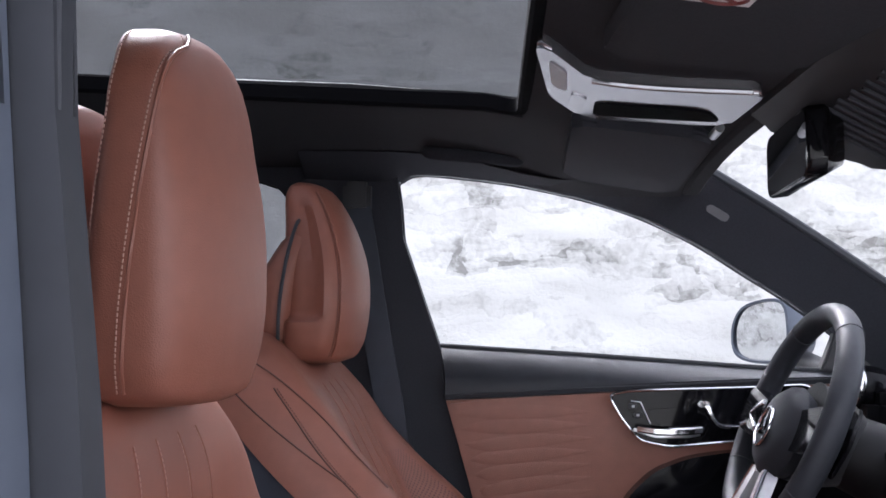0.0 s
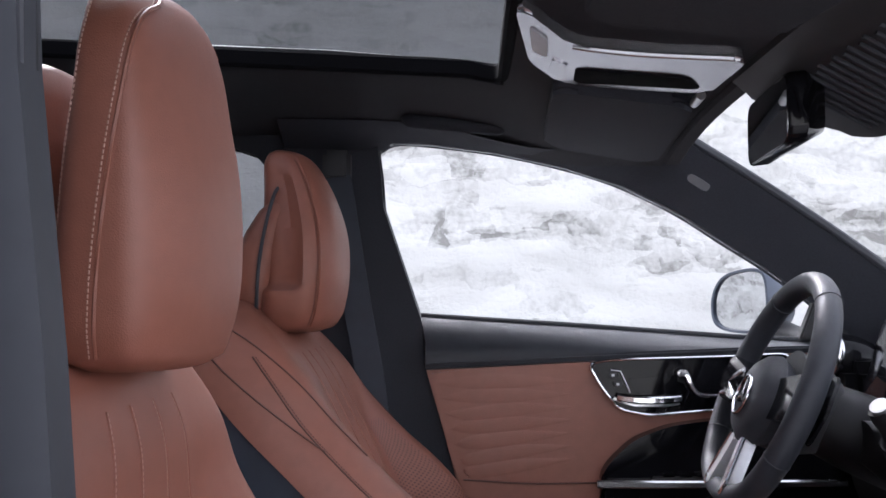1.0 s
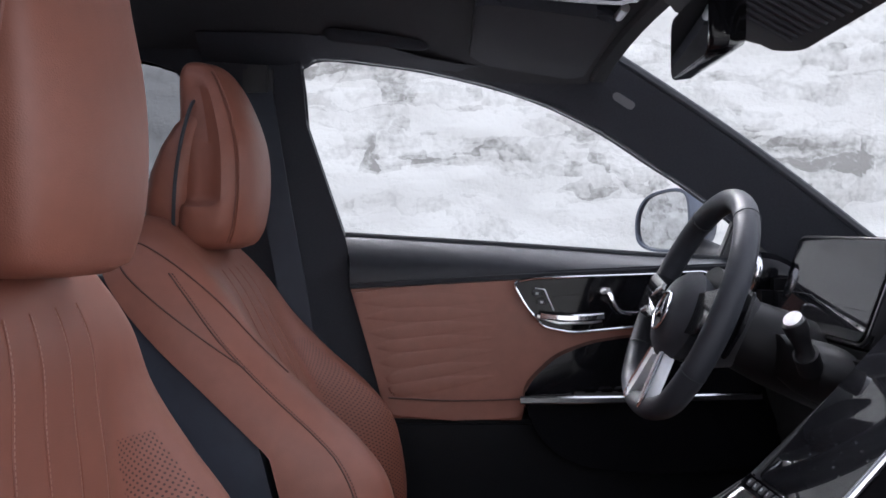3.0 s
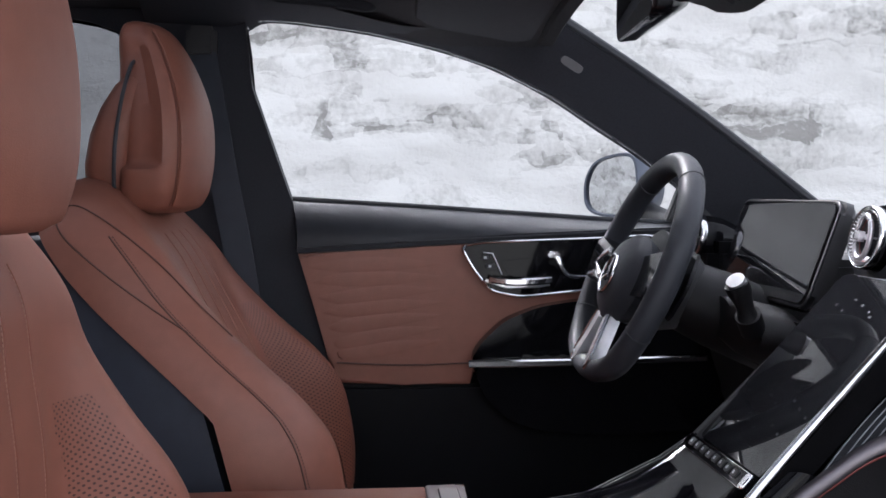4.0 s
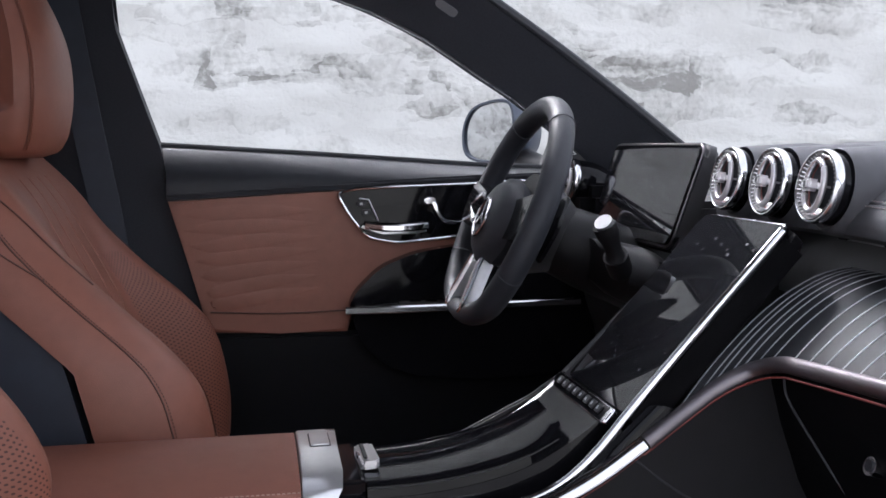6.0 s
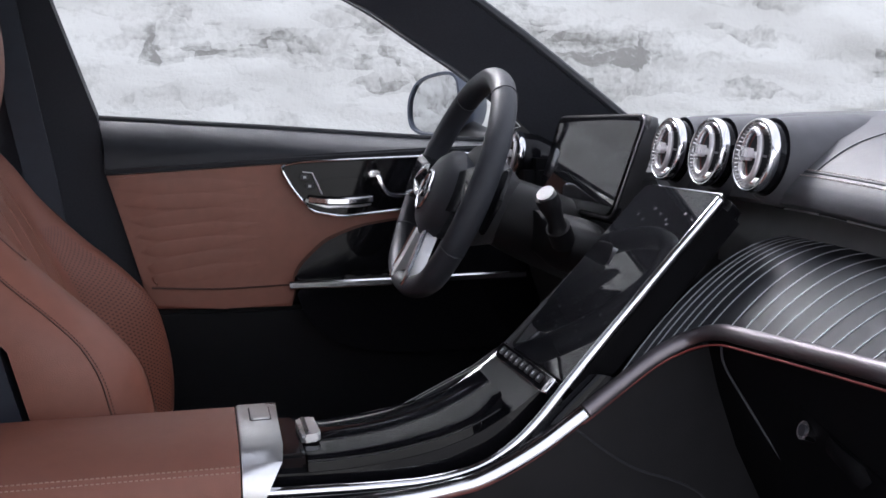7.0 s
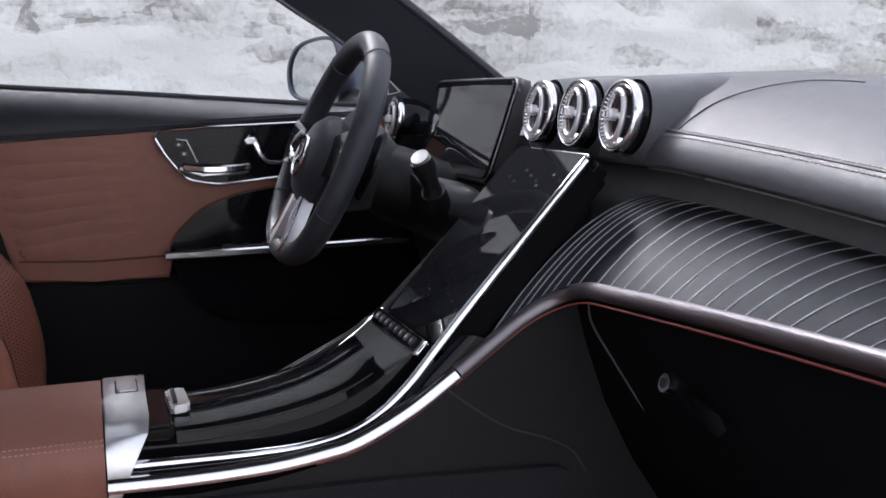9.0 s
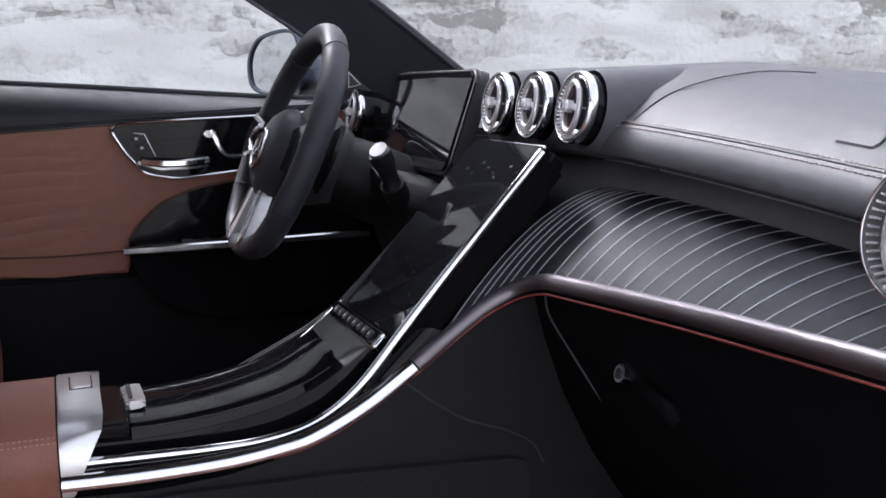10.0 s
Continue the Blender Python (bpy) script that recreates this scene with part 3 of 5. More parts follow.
part("bezel_rim", sweep([(u, 0.630, v) for u, v in bez], circle(0.0026, 8), up=(0, 1, 0), closed=True), CHROME, door, "thin chrome rim")
part("handle_recess", slab(round_poly([(0.262, 1.005), (0.335, 1.010), (0.345, 0.977), (0.285, 0.975)], 0.008), XZ, 0.6275, 0.632, 0.002), PIANO, door)
part("door_handle", sweep(spline([(0.246, 0.622, 0.9745), (0.262, 0.618, 0.972), (0.29, 0.612, 0.9700), (0.325, 0.612, 0.9705), (0.352, 0.616, 0.9725)], 16), bar(0.010, 0.0125)), CHROME, door, "chrome inner door handle")
part("handle_stem", sweep([(0.240, 0.626, 0.9720), (0.275, 0.619, 0.961), (0.33, 0.619, 0.962), (0.35, 0.626, 0.965)], bar(0.006, 0.006)), SATIN, door)
part("lock_lever", sweep(spline([(0.352, 0.622, 1.018), (0.362, 0.618, 1.012), (0.372, 0.617, 0.99), (0.385, 0.617, 0.978), (0.42, 0.620, 0.976)], 16), bar(0.008, 0.008)), CHROME, door, "chrome seat memory lever")
part("lever_knob", box(0.346, 0.366, 0.612, 0.624, 1.010, 1.021, 0.003), CHROME, door)
for i, (bx, bz) in enumerate(((0.232, 1.012), (0.240, 0.997))):
    part("memory_button", box(bx, bx + 0.016, 0.625, 0.632, bz - 0.006, bz + 0.004, 0.002), PLASTIC, door)
    part("button_mark", box(bx + 0.005, bx + 0.010, 0.6244, 0.6249, bz - 0.003, bz + 0.001, 0), ICON, door)
part("button_edge", sweep([(0.236, 0.626, 1.020), (0.252, 0.624, 1.018), (0.268, 0.624, 0.982)], circle(0.0012, 6)), SATIN, door)

# outside mirror
mir = thing("side_mirror", "silver-blue door mirror reflecting the rock", "wing mirror")
mo = round_poly([(-0.080, -0.045), (-0.082, 0.01), (-0.050, 0.052), (0.03, 0.066), (0.078, 0.058), (0.085, -0.03), (0.05, -0.066), (-0.045, -0.064)], 0.035)
MN, MW = Vector((-0.88, -0.47, 0)), Vector((0.47, -0.88, 0))


def on_side(k, d):
    """An outline of the mirror, scaled by k, d behind its glass."""
    c = Vector((0.525, 0.89, 1.137)) - MN * d
    return [tuple(c + MW * (u * k) + Vector((0, 0, v * k))) for u, v in mo]


part("mirror_housing", loft([on_side(0.86, 0.006), on_side(0.90, -0.006), on_side(0.97, -0.006), on_side(1.0, 0.004), on_side(1.0, 0.03), on_side(0.9, 0.07), on_side(0.55, 0.10)]), material("dark_silver_blue_paint", (0.075, 0.09, 0.12), 0.35, 0.4, vary=0.05, coat=0.3), mir, "silver-blue mirror housing")
part("mirror_glass", loft([on_side(0.87, -0.001), on_side(0.87, 0.008)]), STEEL, mir, "mirror glass")
part("mirror_foot", sweep([(0.62, 0.72, 1.06), (0.60, 0.80, 1.07), (0.575, 0.88, 1.09)], circle(0.022, 12)), PLASTIC, mir)
part("mirror_sail", slab([(0.57, 1.07), (0.60, 1.145), (0.68, 1.07)], XZ, 0.675, 0.70, 0.004), PLASTIC, mir)
part("sail_trim", sweep([(0.6078, 0.660, 1.1143), (0.6289, 0.660, 1.0924), (0.607, 0.660, 1.0878)], circle(0.0014, 6), up=(0, 1, 0), closed=True), SATIN, mir, "thin metal triangle")


# ---------------------------------------------------------------- seats
BACK = [  # z, front centre, rear of the leather, half width, bolster
    (0.50, -0.05, -0.13, 0.27, 0.05), (0.60, -0.06, -0.10, 0.275, 0.07), (0.70, -0.085, -0.085, 0.275, 0.10), (0.77, -0.105, -0.085, 0.27, 0.11), (0.82, -0.118, -0.115, 0.268, 0.108),
    (0.87, -0.132, -0.165, 0.264, 0.082), (0.925, -0.155, -0.222, 0.258, 0.045), (0.985, -0.185, -0.282, 0.248, 0.016), (1.04, -0.212, -0.325, 0.232, 0.004),
    (1.075, -0.238, -0.343, 0.205, 0.0), (1.10, -0.262, -0.344, 0.168, 0.0), (1.112, -0.285, -0.335, 0.13, 0.0), (1.116, -0.30, -0.325, 0.10, 0.0)]


BACK_FAR = [*BACK[:7], (0.985, -0.185, -0.285, 0.250, 0.018), (1.04, -0.214, -0.330, 0.246, 0.008),
            (1.075, -0.240, -0.350, 0.236, 0.004), (1.105, -0.266, -0.356, 0.214, 0.0), (1.125, -0.288, -0.350, 0.180, 0.0), (1.137, -0.305, -0.340, 0.135, 0.0), (1.142, -0.315, -0.332, 0.09, 0.0)]
LEAN = [0.0]


def back_row(z):
    xf, xr, b, p = lerp_table(BACK_FAR if LEAN[0] == 0.0 else BACK, z)
    d = LEAN[0] * max(0.0, 1.09 - z)
    return xf + d, xr + d, b, p


def back_front(y, z):
    xf, xr, b, p = back_row(z)
    xr = min(xr, xf - 0.02)
    t = min(1.0, abs(y) / b)
    s = min(1.0, max(0.0, (t - 0.42) / 0.34))
    x = xf + p * s * s * (3 - 2 * s)
    if t > 0.78:
        q = (t - 0.78) / 0.22
        x = xr + (x - xr) * math.sqrt(max(0.0, 1 - q * q))
    return x


def back_ring(z, k=36):
    xf, xr, b, p = back_row(z)
    xr = min(xr, xf - 0.02)
    ysl = [-b * math.cos(math.pi * i / k) for i in range(k + 1)]
    ring = [(back_front(y, z), y, z) for y in ysl]
    ring += [(xr - 0.012 * (1 - (y / b) ** 2), y, z) for y in ysl[::-1][1:-1:3]]
    return ring


HEAD = [(1.094, -0.262, 0.022, 0.070), (1.098, -0.259, 0.034, 0.090), (1.112, -0.254, 0.043, 0.106), (1.14, -0.249, 0.047, 0.116), (1.19, -0.246, 0.049, 0.121), (1.24, -0.248, 0.047, 0.116),
        (1.285, -0.256, 0.041, 0.102), (1.32, -0.265, 0.033, 0.085), (1.34, -0.271, 0.025, 0.070), (1.351, -0.275, 0.015, 0.056), (1.355, -0.277, 0.007, 0.042)]


HEAD_NEAR = [(1.094, -0.2385, 0.0235, 0.070), (1.098, -0.236, 0.029, 0.090), (1.112, -0.2365, 0.0355, 0.106), (1.14, -0.234, 0.039, 0.116), (1.19, -0.2305, 0.0375, 0.121), (1.24, -0.2305, 0.0345, 0.119),
             (1.285, -0.2325, 0.0295, 0.112),
             (1.31, -0.2350, 0.0285, 0.107), (1.328, -0.2370, 0.0268, 0.100), (1.342, -0.2392, 0.0245, 0.090), (1.351, -0.2412, 0.0215, 0.077), (1.357, -0.2430, 0.0170, 0.060), (1.3595, -0.2440, 0.0110, 0.042)]


def rear_fold(z):
    """Where the passenger headrest's pad folds towards its rear shell."""
    return -0.2485 - 0.018 * max(0.0, 1.325 - z) / 0.18 


def seat(name, x0, y0, lean, recess, label):
    LEAN[0] = lean
    s = thing(name, label, "car seat", "front seats", (x0, y0, 0))
    zs = [0.50 + 0.60 * i / 60 for i in range(61)] + ([1.108, 1.116, 1.124, 1.131, 1.136, 1.140, 1.142] if recess else [1.105, 1.110, 1.113, 1.116])
    part("backrest", loft([back_ring(z) for z in zs]), LEATHER, s, "brown leather backrest")
    # dark rear shell
    sh = []
    for i in range(31):
        z = 0.46 + 0.60 * i / 30
        xf, xr, b, p = back_row(z)
        front = min(xr + 0.03, xf - 0.03)
        rear = -0.27 - 0.17 * (z - 0.46) / 0.6
        bb = b * (0.975 if z < 1.0 else 0.975 - 0.25 * ((z - 1.0) / 0.06) ** 2)
        sh.append([(front, -bb, z), ((front + rear) / 2, -bb * 1.0, z), (rear + 0.03, -bb * 0.97, z), (rear, -bb * 0.8, z), (rear - 0.01, 0, z), (rear, bb * 0.8, z),
                   (rear + 0.03, bb * 0.97, z), ((front + rear) / 2, bb, z), (front, bb, z)])
    part("seat_shell", loft(sh), NAVY, s, "dark navy rear shell")
    # piping along the edge between leather and shell
    for sg in (-1, 1):
        pth = []
        for i in range(40):
            z = 0.66 + 0.41 * i / 39
            xf, xr, b, p = back_row(z)
            t = 0.94
            pth.append((back_front(sg * b * t, z), sg * (b * t + 0.001), z))
        part("bolster_seam", stitches(pth, 0.0042, 0.0006), THREAD_DARK, s)
        part("bolster_groove", sweep([(p[0] - 0.004, p[1] + sg * 0.0004, p[2]) for p in pth], circle(0.0011, 6)), THREAD_DARK, s)

        def line(f, z0, z1, n=44):
            return [(back_front(sg * back_row(z)[2] * f(z), z) + 0.0006, sg * back_row(z)[2] * f(z), z) for z in [z0 + (z1 - z0) * i / (n - 1) for i in range(n)]]
        if recess:
            loop = spline([(t, z, 0) for t, z in ((0.80, 0.945), (0.83, 0.985), (0.875, 1.035), (0.92, 1.078), (0.96, 1.102), (0.985, 1.106), (0.995, 1.09), (0.993, 1.06), (0.982, 1.02), (0.965, 0.985), (0.945, 0.955))], 70)
            on_back = [(back_front(sg * back_row(z)[2] * t, z) + 0.0004, sg * back_row(z)[2] * t, z) for t, z, _ in loop]
            part("wing_seam", sweep(on_back, circle(0.0011, 6)), THREAD_DARK, s)
        for f0 in (0.14, 0.42):
            part("flute_seam", stitches(line(lambda z: f0 * (0.78 + 0.5 * (1.07 - z)), 0.66, 1.068), 0.0042, 0.00032), THREAD, s)
            part("flute_groove", sweep(line(lambda z: f0 * (0.78 + 0.5 * (1.07 - z)) + 0.012, 0.66, 1.068), circle(0.0005, 6)), LEATHER, s)
        # perforated inlay on the bolster
        g = []
        for i in range(21):
            z = 0.64 + 0.31 * i / 20
            g.append([(back_front(sg * back_row(z)[2] * t, z) + 0.0012, sg * back_row(z)[2] * t, z) for t in [0.46 + 0.34 * j / 8 * min(1, 1.25 - 0.75 * (i / 20)) for j in range(9)]])
        part("perforated_inlay", loft(g, False, False), PERFORATED, s, "perforated brown leather inlay")
    # cushion
    cu = [oval(0.17, 0, z, a, b, 4, 40) for z, a, b in ((0.37, 0.27, 0.24), (0.40, 0.29, 0.26), (0.50, 0.30, 0.27), (0.56, 0.295, 0.265), (0.585, 0.27, 0.24), (0.59, 0.2, 0.18))]
    part("cushion", loft(cu), LEATHER, s, "brown leather seat cushion")
    # headrest
    rings = []
    for i in range(61):
        z = 1.094 + (0.261 if recess else 0.2655) * (1 - (1 - i / 60) ** 1.4)
        c, a, b = lerp_table(HEAD if recess else HEAD_NEAR, z)
        ring = oval(c, 0, z, a, b, 3.6 if recess else 4.4, 72, 0.016)
        if not recess:
            f = rear_fold(z)
            ring = [(x if x > f else f + 0.3 * (x - f), y, zz) for x, y, zz in ring]
        if recess:
            # hollow flank between the rear seam and the front roll
            v = min(1.0, max(0.0, (z - 1.150) / 0.012)) * min(1.0, max(0.0, (1.345 - z) / 0.05))
            hollow = []
            for x, y, zz in ring:
                u = (x - c) / a
                k = min(1.0, max(0.0, (0.38 - u) / 0.28)) if y < 0 else 0.0
                k *= v
                hollow.append((x, y + 0.018 * k * k * (3 - 2 * k) * min(1.0, abs(y) / b), zz))
            ring = hollow
        rings.append(ring)
    h = part("headrest", loft(rings), LEATHER, s, "padded brown leather headrest")
    h.location.x = -x0
    if recess:
        shell = ((1.108, -0.306, 0.028, 0.085), (1.122, -0.307, 0.036, 0.098), (1.16, -0.304, 0.040, 0.108), (1.20, -0.297, 0.039, 0.108), (1.235, -0.287, 0.035, 0.102), (1.265, -0.275, 0.028, 0.094), (1.285, -0.263, 0.018, 0.080), (1.293, -0.259, 0.009, 0.062))
        part("gap_seam", sweep(spline([(-0.2935, -0.094, 1.110), (-0.2925, -0.108, 1.135), (-0.2885, -0.1135, 1.19), (-0.2805, -0.108, 1.245), (-0.2725, -0.094, 1.285), (-0.270, -0.070, 1.300)], 30), circle(0.0026, 8)), RUBBER, h)
    else:
        shell = ((1.105, -0.312, 0.03, 0.085), (1.12, -0.325, 0.045, 0.10), (1.18, -0.328, 0.050, 0.110), (1.24, -0.323, 0.046, 0.104), (1.28, -0.314, 0.036, 0.092), (1.30, -0.306, 0.022, 0.076), (1.306, -0.30, 0.010, 0.055))
    part("headrest_shell", loft([oval(c, 0, z, a, b, 2.8, 40) for z, c, a, b in shell]), LEATHER, h)
    for sg in (-1, 1):
        edge = [z for z in [1.105 + (0.235 if recess else 0.247) * i / 40 for i in range(41)]]
        for side in ((1,) if recess else (0, 1)):
            pth = []
            for z in edge:
                c, a, b = lerp_table(HEAD if recess else HEAD_NEAR, z)
                nn = 3.6 if recess else 4.4
                fx = 0.70 if recess else ((-0.2176 - 0.0234 * (1.332 - z) / 0.225 if side else rear_fold(z) + 0.002) - c) / a
                fx = max(-0.97, min(0.9, fx))
                yy = b * (1 - abs(fx) ** nn) ** (1 / nn)
                pth.append((c + a * fx + (0.016 * (1 - (yy / b) ** 2) if fx > 0 else 0), sg * (yy + 0.0008), z))
            part("stitching", stitches(pth, 0.0038, 0.0006), THREAD_DARK if recess else THREAD, h)
            if side:
                part("seam_piping", sweep([(p[0] + 0.004, p[1] - sg * 0.0015, p[2]) for p in pth], circle(0.0016, 6)), LEATHER, h)
        part("post", sweep([(-0.29, sg * 0.055, 1.04), (-0.275, sg * 0.055, 1.12)], circle(0.006, 12)), PLASTIC, h)
    return s


def perforated():
    m = material("perforated_leather", (0.225, 0.083, 0.054), 0.5, vary=0.07, scale=60)
    nt = m.node_tree
    b = nt.nodes["Principled BSDF"]
    tc = nt.nodes.new("ShaderNodeTexCoord")
    mp = nt.nodes.new("ShaderNodeMapping")
    mp.inputs["Rotation"].default_value = (0, radians(25), 0)
    v = nt.nodes.new("ShaderNodeTexVoronoi")
    v.voronoi_dimensions = "2D"
    v.inputs["Scale"].default_value = 230
    v.inputs["Randomness"].default_value = 0.0
    sep = nt.nodes.new("ShaderNodeSeparateXYZ")
    com = nt.nodes.new("ShaderNodeCombineXYZ")
    nt.links.new(tc.outputs["Object"], sep.inputs[0])
    nt.links.new(sep.outputs[1], com.inputs[0])
    nt.links.new(sep.outputs[2], com.inputs[1])
    mp.inputs["Rotation"].default_value = (0, 0, radians(45))
    nt.links.new(com.outputs[0], mp.inputs[0])
    nt.links.new(mp.outputs[0], v.inputs["Vector"])
    lt = nt.nodes.new("ShaderNodeMath")
    lt.operation = "LESS_THAN"
    lt.inputs[1].default_value = 0.24
    nt.links.new(v.outputs["Distance"], lt.inputs[0])
    mx = nt.nodes.new("ShaderNodeMix")
    mx.data_type = "RGBA"
    old = b.inputs["Base Color"].links[0].from_socket
    nt.links.new(old, mx.inputs[6])
    mx.inputs[7].default_value = (0.06, 0.02, 0.015, 1)
    nt.links.new(lt.outputs[0], mx.inputs[0])
    nt.links.new(mx.outputs[2], b.inputs["Base Color"])
    return m


PERFORATED = perforated()
near_seat = seat("car_seat", 0.0, -0.37, -0.42, False, "brown leather passenger seat with stitched headrest")
far_seat = seat("car_seat", 0.0, 0.37, 0.0, True, "brown leather driver seat behind the steering wheel")

belt = thing("seat_belt", "dark grey seat belt hanging on the middle pillar", "seat belt")
part("webbing", sweep(spline([(-0.235, 0.64, 1.36), (-0.20, 0.625, 1.15), (-0.165, 0.61, 0.95), (-0.13, 0.60, 0.6)], 20), bar(0.048, 0.003), up=(0, -1, 0)), NAVY, belt)
part("belt_anchor", box(-0.26, -0.21, 0.63, 0.66, 1.345, 1.40, 0.008), PLASTIC, belt)


# ---------------------------------------------------------------- dashboard
def side_drop(y):
    return max(0.0, abs(y) - 0.14) ** 1.3 * 0.09


DASH_LEATHER = material("grey_black_dash_leather", (0.062, 0.063, 0.070), 0.50, vary=0.12, bump=0.10, bump_scale=900, scale=60, spec=0.26, rough_vary=0.04)
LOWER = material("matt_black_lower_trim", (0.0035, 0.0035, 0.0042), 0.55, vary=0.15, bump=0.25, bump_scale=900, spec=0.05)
dash = thing("dashboard", "black leather dashboard with pinstriped trim panel", "dashboard")


def top_drop(x, y):
    """How far the dash top falls away from its middle, more so at the back of the passenger side."""
    if x < 0.8:
        return side_drop(y)
    t = min(1.0, max(0.0, (-y - 0.10) / 0.28))
    return side_drop(y) * 0.6 + 0.022 * t * t * (3 - 2 * t)


PROF = [(1.14, 1.02), (1.12, 1.075), (1.0, 1.102), (0.86, 1.112), (0.77, 1.104), (0.715, 1.082), (0.686, 1.060), (0.674, 1.050), (0.664, 1.038), (0.660, 1.026), (0.664, 1.015), (0.682, 1.008), (0.75, 1.006), (0.9, 0.98)]
yy = sorted([-0.72 + 0.06 * i for i in range(25)] + [0.165, 0.175])
part("dash_top", loft([[(x + (0.075 if y > 0.17 and x < 0.9 else 0.0), y, z - top_drop(x, y)) for x, z in PROF] for y in yy]), DASH_LEATHER, dash, "black leather dash top")
for off, zz in ((0.0025, 0.0), (-0.0035, -0.0055)):
    part("dash_stitching", stitches([(0.6745 - 0.002 + (0.003 if off > 0 else -0.003), y, 1.0515 + zz - side_drop(y)) for y in [-0.66 + 0.02 * i for i in range(27)]], 0.006, 0.0006), THREAD_GREY, dash)
part("dash_fold", sweep([(0.6735, y, 1.0495 - side_drop(y)) for y in [-0.68 + 0.04 * i for i in range(15)]], circle(0.0011, 6)), LEATHER_DARK, dash)


def dash_z(x, y):
    top = sorted(PROF[2:8])
    return lerp_table(top, x)[0] - lerp_table([(0.77, top_drop(0.77, y)), (0.86, top_drop(0.86, y))], x)[0]


part("wing_seam", sweep([(p[0], p[1], dash_z(p[0], p[1]) + 0.0004) for p in spline([(0.676, -0.175, 0), (0.70, -0.182, 0), (0.73, -0.205, 0), (0.76, -0.24, 0), (0.80, -0.30, 0)], 40)], circle(0.0008, 6)), RUBBER, dash)
part("dash_recess", loft([[(0.752, y, 1.010 - side_drop(y)), (0.714, y, 0.960 - 0.9 * side_drop(y)), (0.712, y, 0.925), (0.80, y, 0.925), (0.80, y, 1.0)] for y in (-0.72, -0.6, -0.5, -0.4, -0.3, -0.2, 0.1, 0.72)]), material("dark_grey_recess", (0.15, 0.15, 0.155), 0.5, vary=0.1, bump=0.2, bump_scale=900), dash, "grey recessed panel under the dash")
part("recess_line", sweep([(0.681, y, 1.0068 - side_drop(y)) for y in [-0.66 + 0.03 * i for i in range(20)]], circle(0.001, 6)), SATIN, dash)
part("dash_clip", slab(round_poly([(0.0, 0.0), (0.013, -0.004), (0.013, -0.045), (0.0, -0.045)], 0.004), lambda u, v, d: (0.688 + u, -0.452 + v, dash_z(0.688 + u, -0.452 + v) - 0.001 + d), 0, 0.0032, 0.0012), DASH_LEATHER, dash, "small flat sensor cover")

# trim panel with fine metal lines

WOOD = material("grey_open_pore_wood", (0.019, 0.020, 0.0235), 0.44, vary=0.14, scale=120, big=2.0, bump=0.12, bump_scale=700, spec=0.12)
LINE = material("aluminium_inlay", (0.34, 0.35, 0.37), 0.45, 0.4, vary=0.1)


def low_z(y):
    return lerp_table([(-0.72, 0.930), (-0.40, 0.911), (-0.17, 0.893), (-0.08, 0.880), (0.0, 0.86)], y)[0]


arch = spline([(0.100, -0.122, 0.7275), (0.172, -0.122, 0.7255), (0.252, -0.122, 0.727), (0.309, -0.122, 0.7335), (0.345, -0.122, 0.742), (0.399, -0.122, 0.768), (0.450, -0.122, 0.802)], 40)
arch2 = spline([(0.452, -0.122, 0.803), (0.494, -0.122, 0.833), (0.532, -0.125, 0.860), (0.562, -0.135, 0.877), (0.576, -0.165, 0.888), (0.576, -0.22, 0.894), (0.576, -0.40, 0.907), (0.574, -0.55, 0.916), (0.57, -0.72, 0.925)], 60)


def trim_row(lo, ty):
    """A curve of the trim from a point of its lower edge to the top edge at ty."""
    hi = Vector((0.715, ty, 0.971 - 0.9 * side_drop(ty)))
    out = []
    for k in range(15):
        u = k / 14
        p = lo.lerp(hi, u)
        p.z = lo.z + (hi.z - lo.z) * (1 - (1 - u) ** 1.9)
        out.append(p)
    return out


def corner_row(i):
    """Rows where the lower edge runs down along the console, i from 0 to 29."""
    return trim_row(Vector(arch2[int(i)]) + Vector((0.006, 0.004, 0.004)), lerp_table([(0, -0.050), (15, -0.102), (22, -0.133), (29, -0.165)], i)[0])


def face_row(y):
    return trim_row(Vector((0.582, y, low_z(y))), y)


def closed_row(r):
    return [*r, Vector((0.76, r[-1].y, 0.93)), Vector((r[0].x + 0.07, r[0].y + 0.02, r[0].z - 0.03)), r[0] + Vector((0.01, 0.01, -0.012))]


rows = [corner_row(i) for i in range(3, 30)] + [face_row(-0.18 - 0.03 * i) for i in range(19)]
part("trim_panel", loft([closed_row(r) for r in rows]), WOOD, dash, "dark open-pore wood panel with metal pinstripes")
for r in [corner_row(i) for i in (4, 8, 11, 15, 18, 22, 26)] + [face_row(-0.1775 - 0.0275 * i) for i in range(20)]:
    part("inlay_strip", sweep([p + Vector((-0.0002, 0, 0.0005)) for p in r], bar(0.0011, 0.0012)), LINE, dash)
part("dash_strip", sweep(arch2, turned(circle(0.005, 14, 0.0088), 26)), material("satin_dark_strip", (0.17, 0.155, 0.165), 0.38, 1.0, vary=0.08), dash, "satin metal strip under the wood panel")
part("strip_piping", sweep([Vector(p) + Vector((-0.004, -0.004, -0.012)) for p in arch2], circle(0.0012, 6)), RED_BROWN, dash)
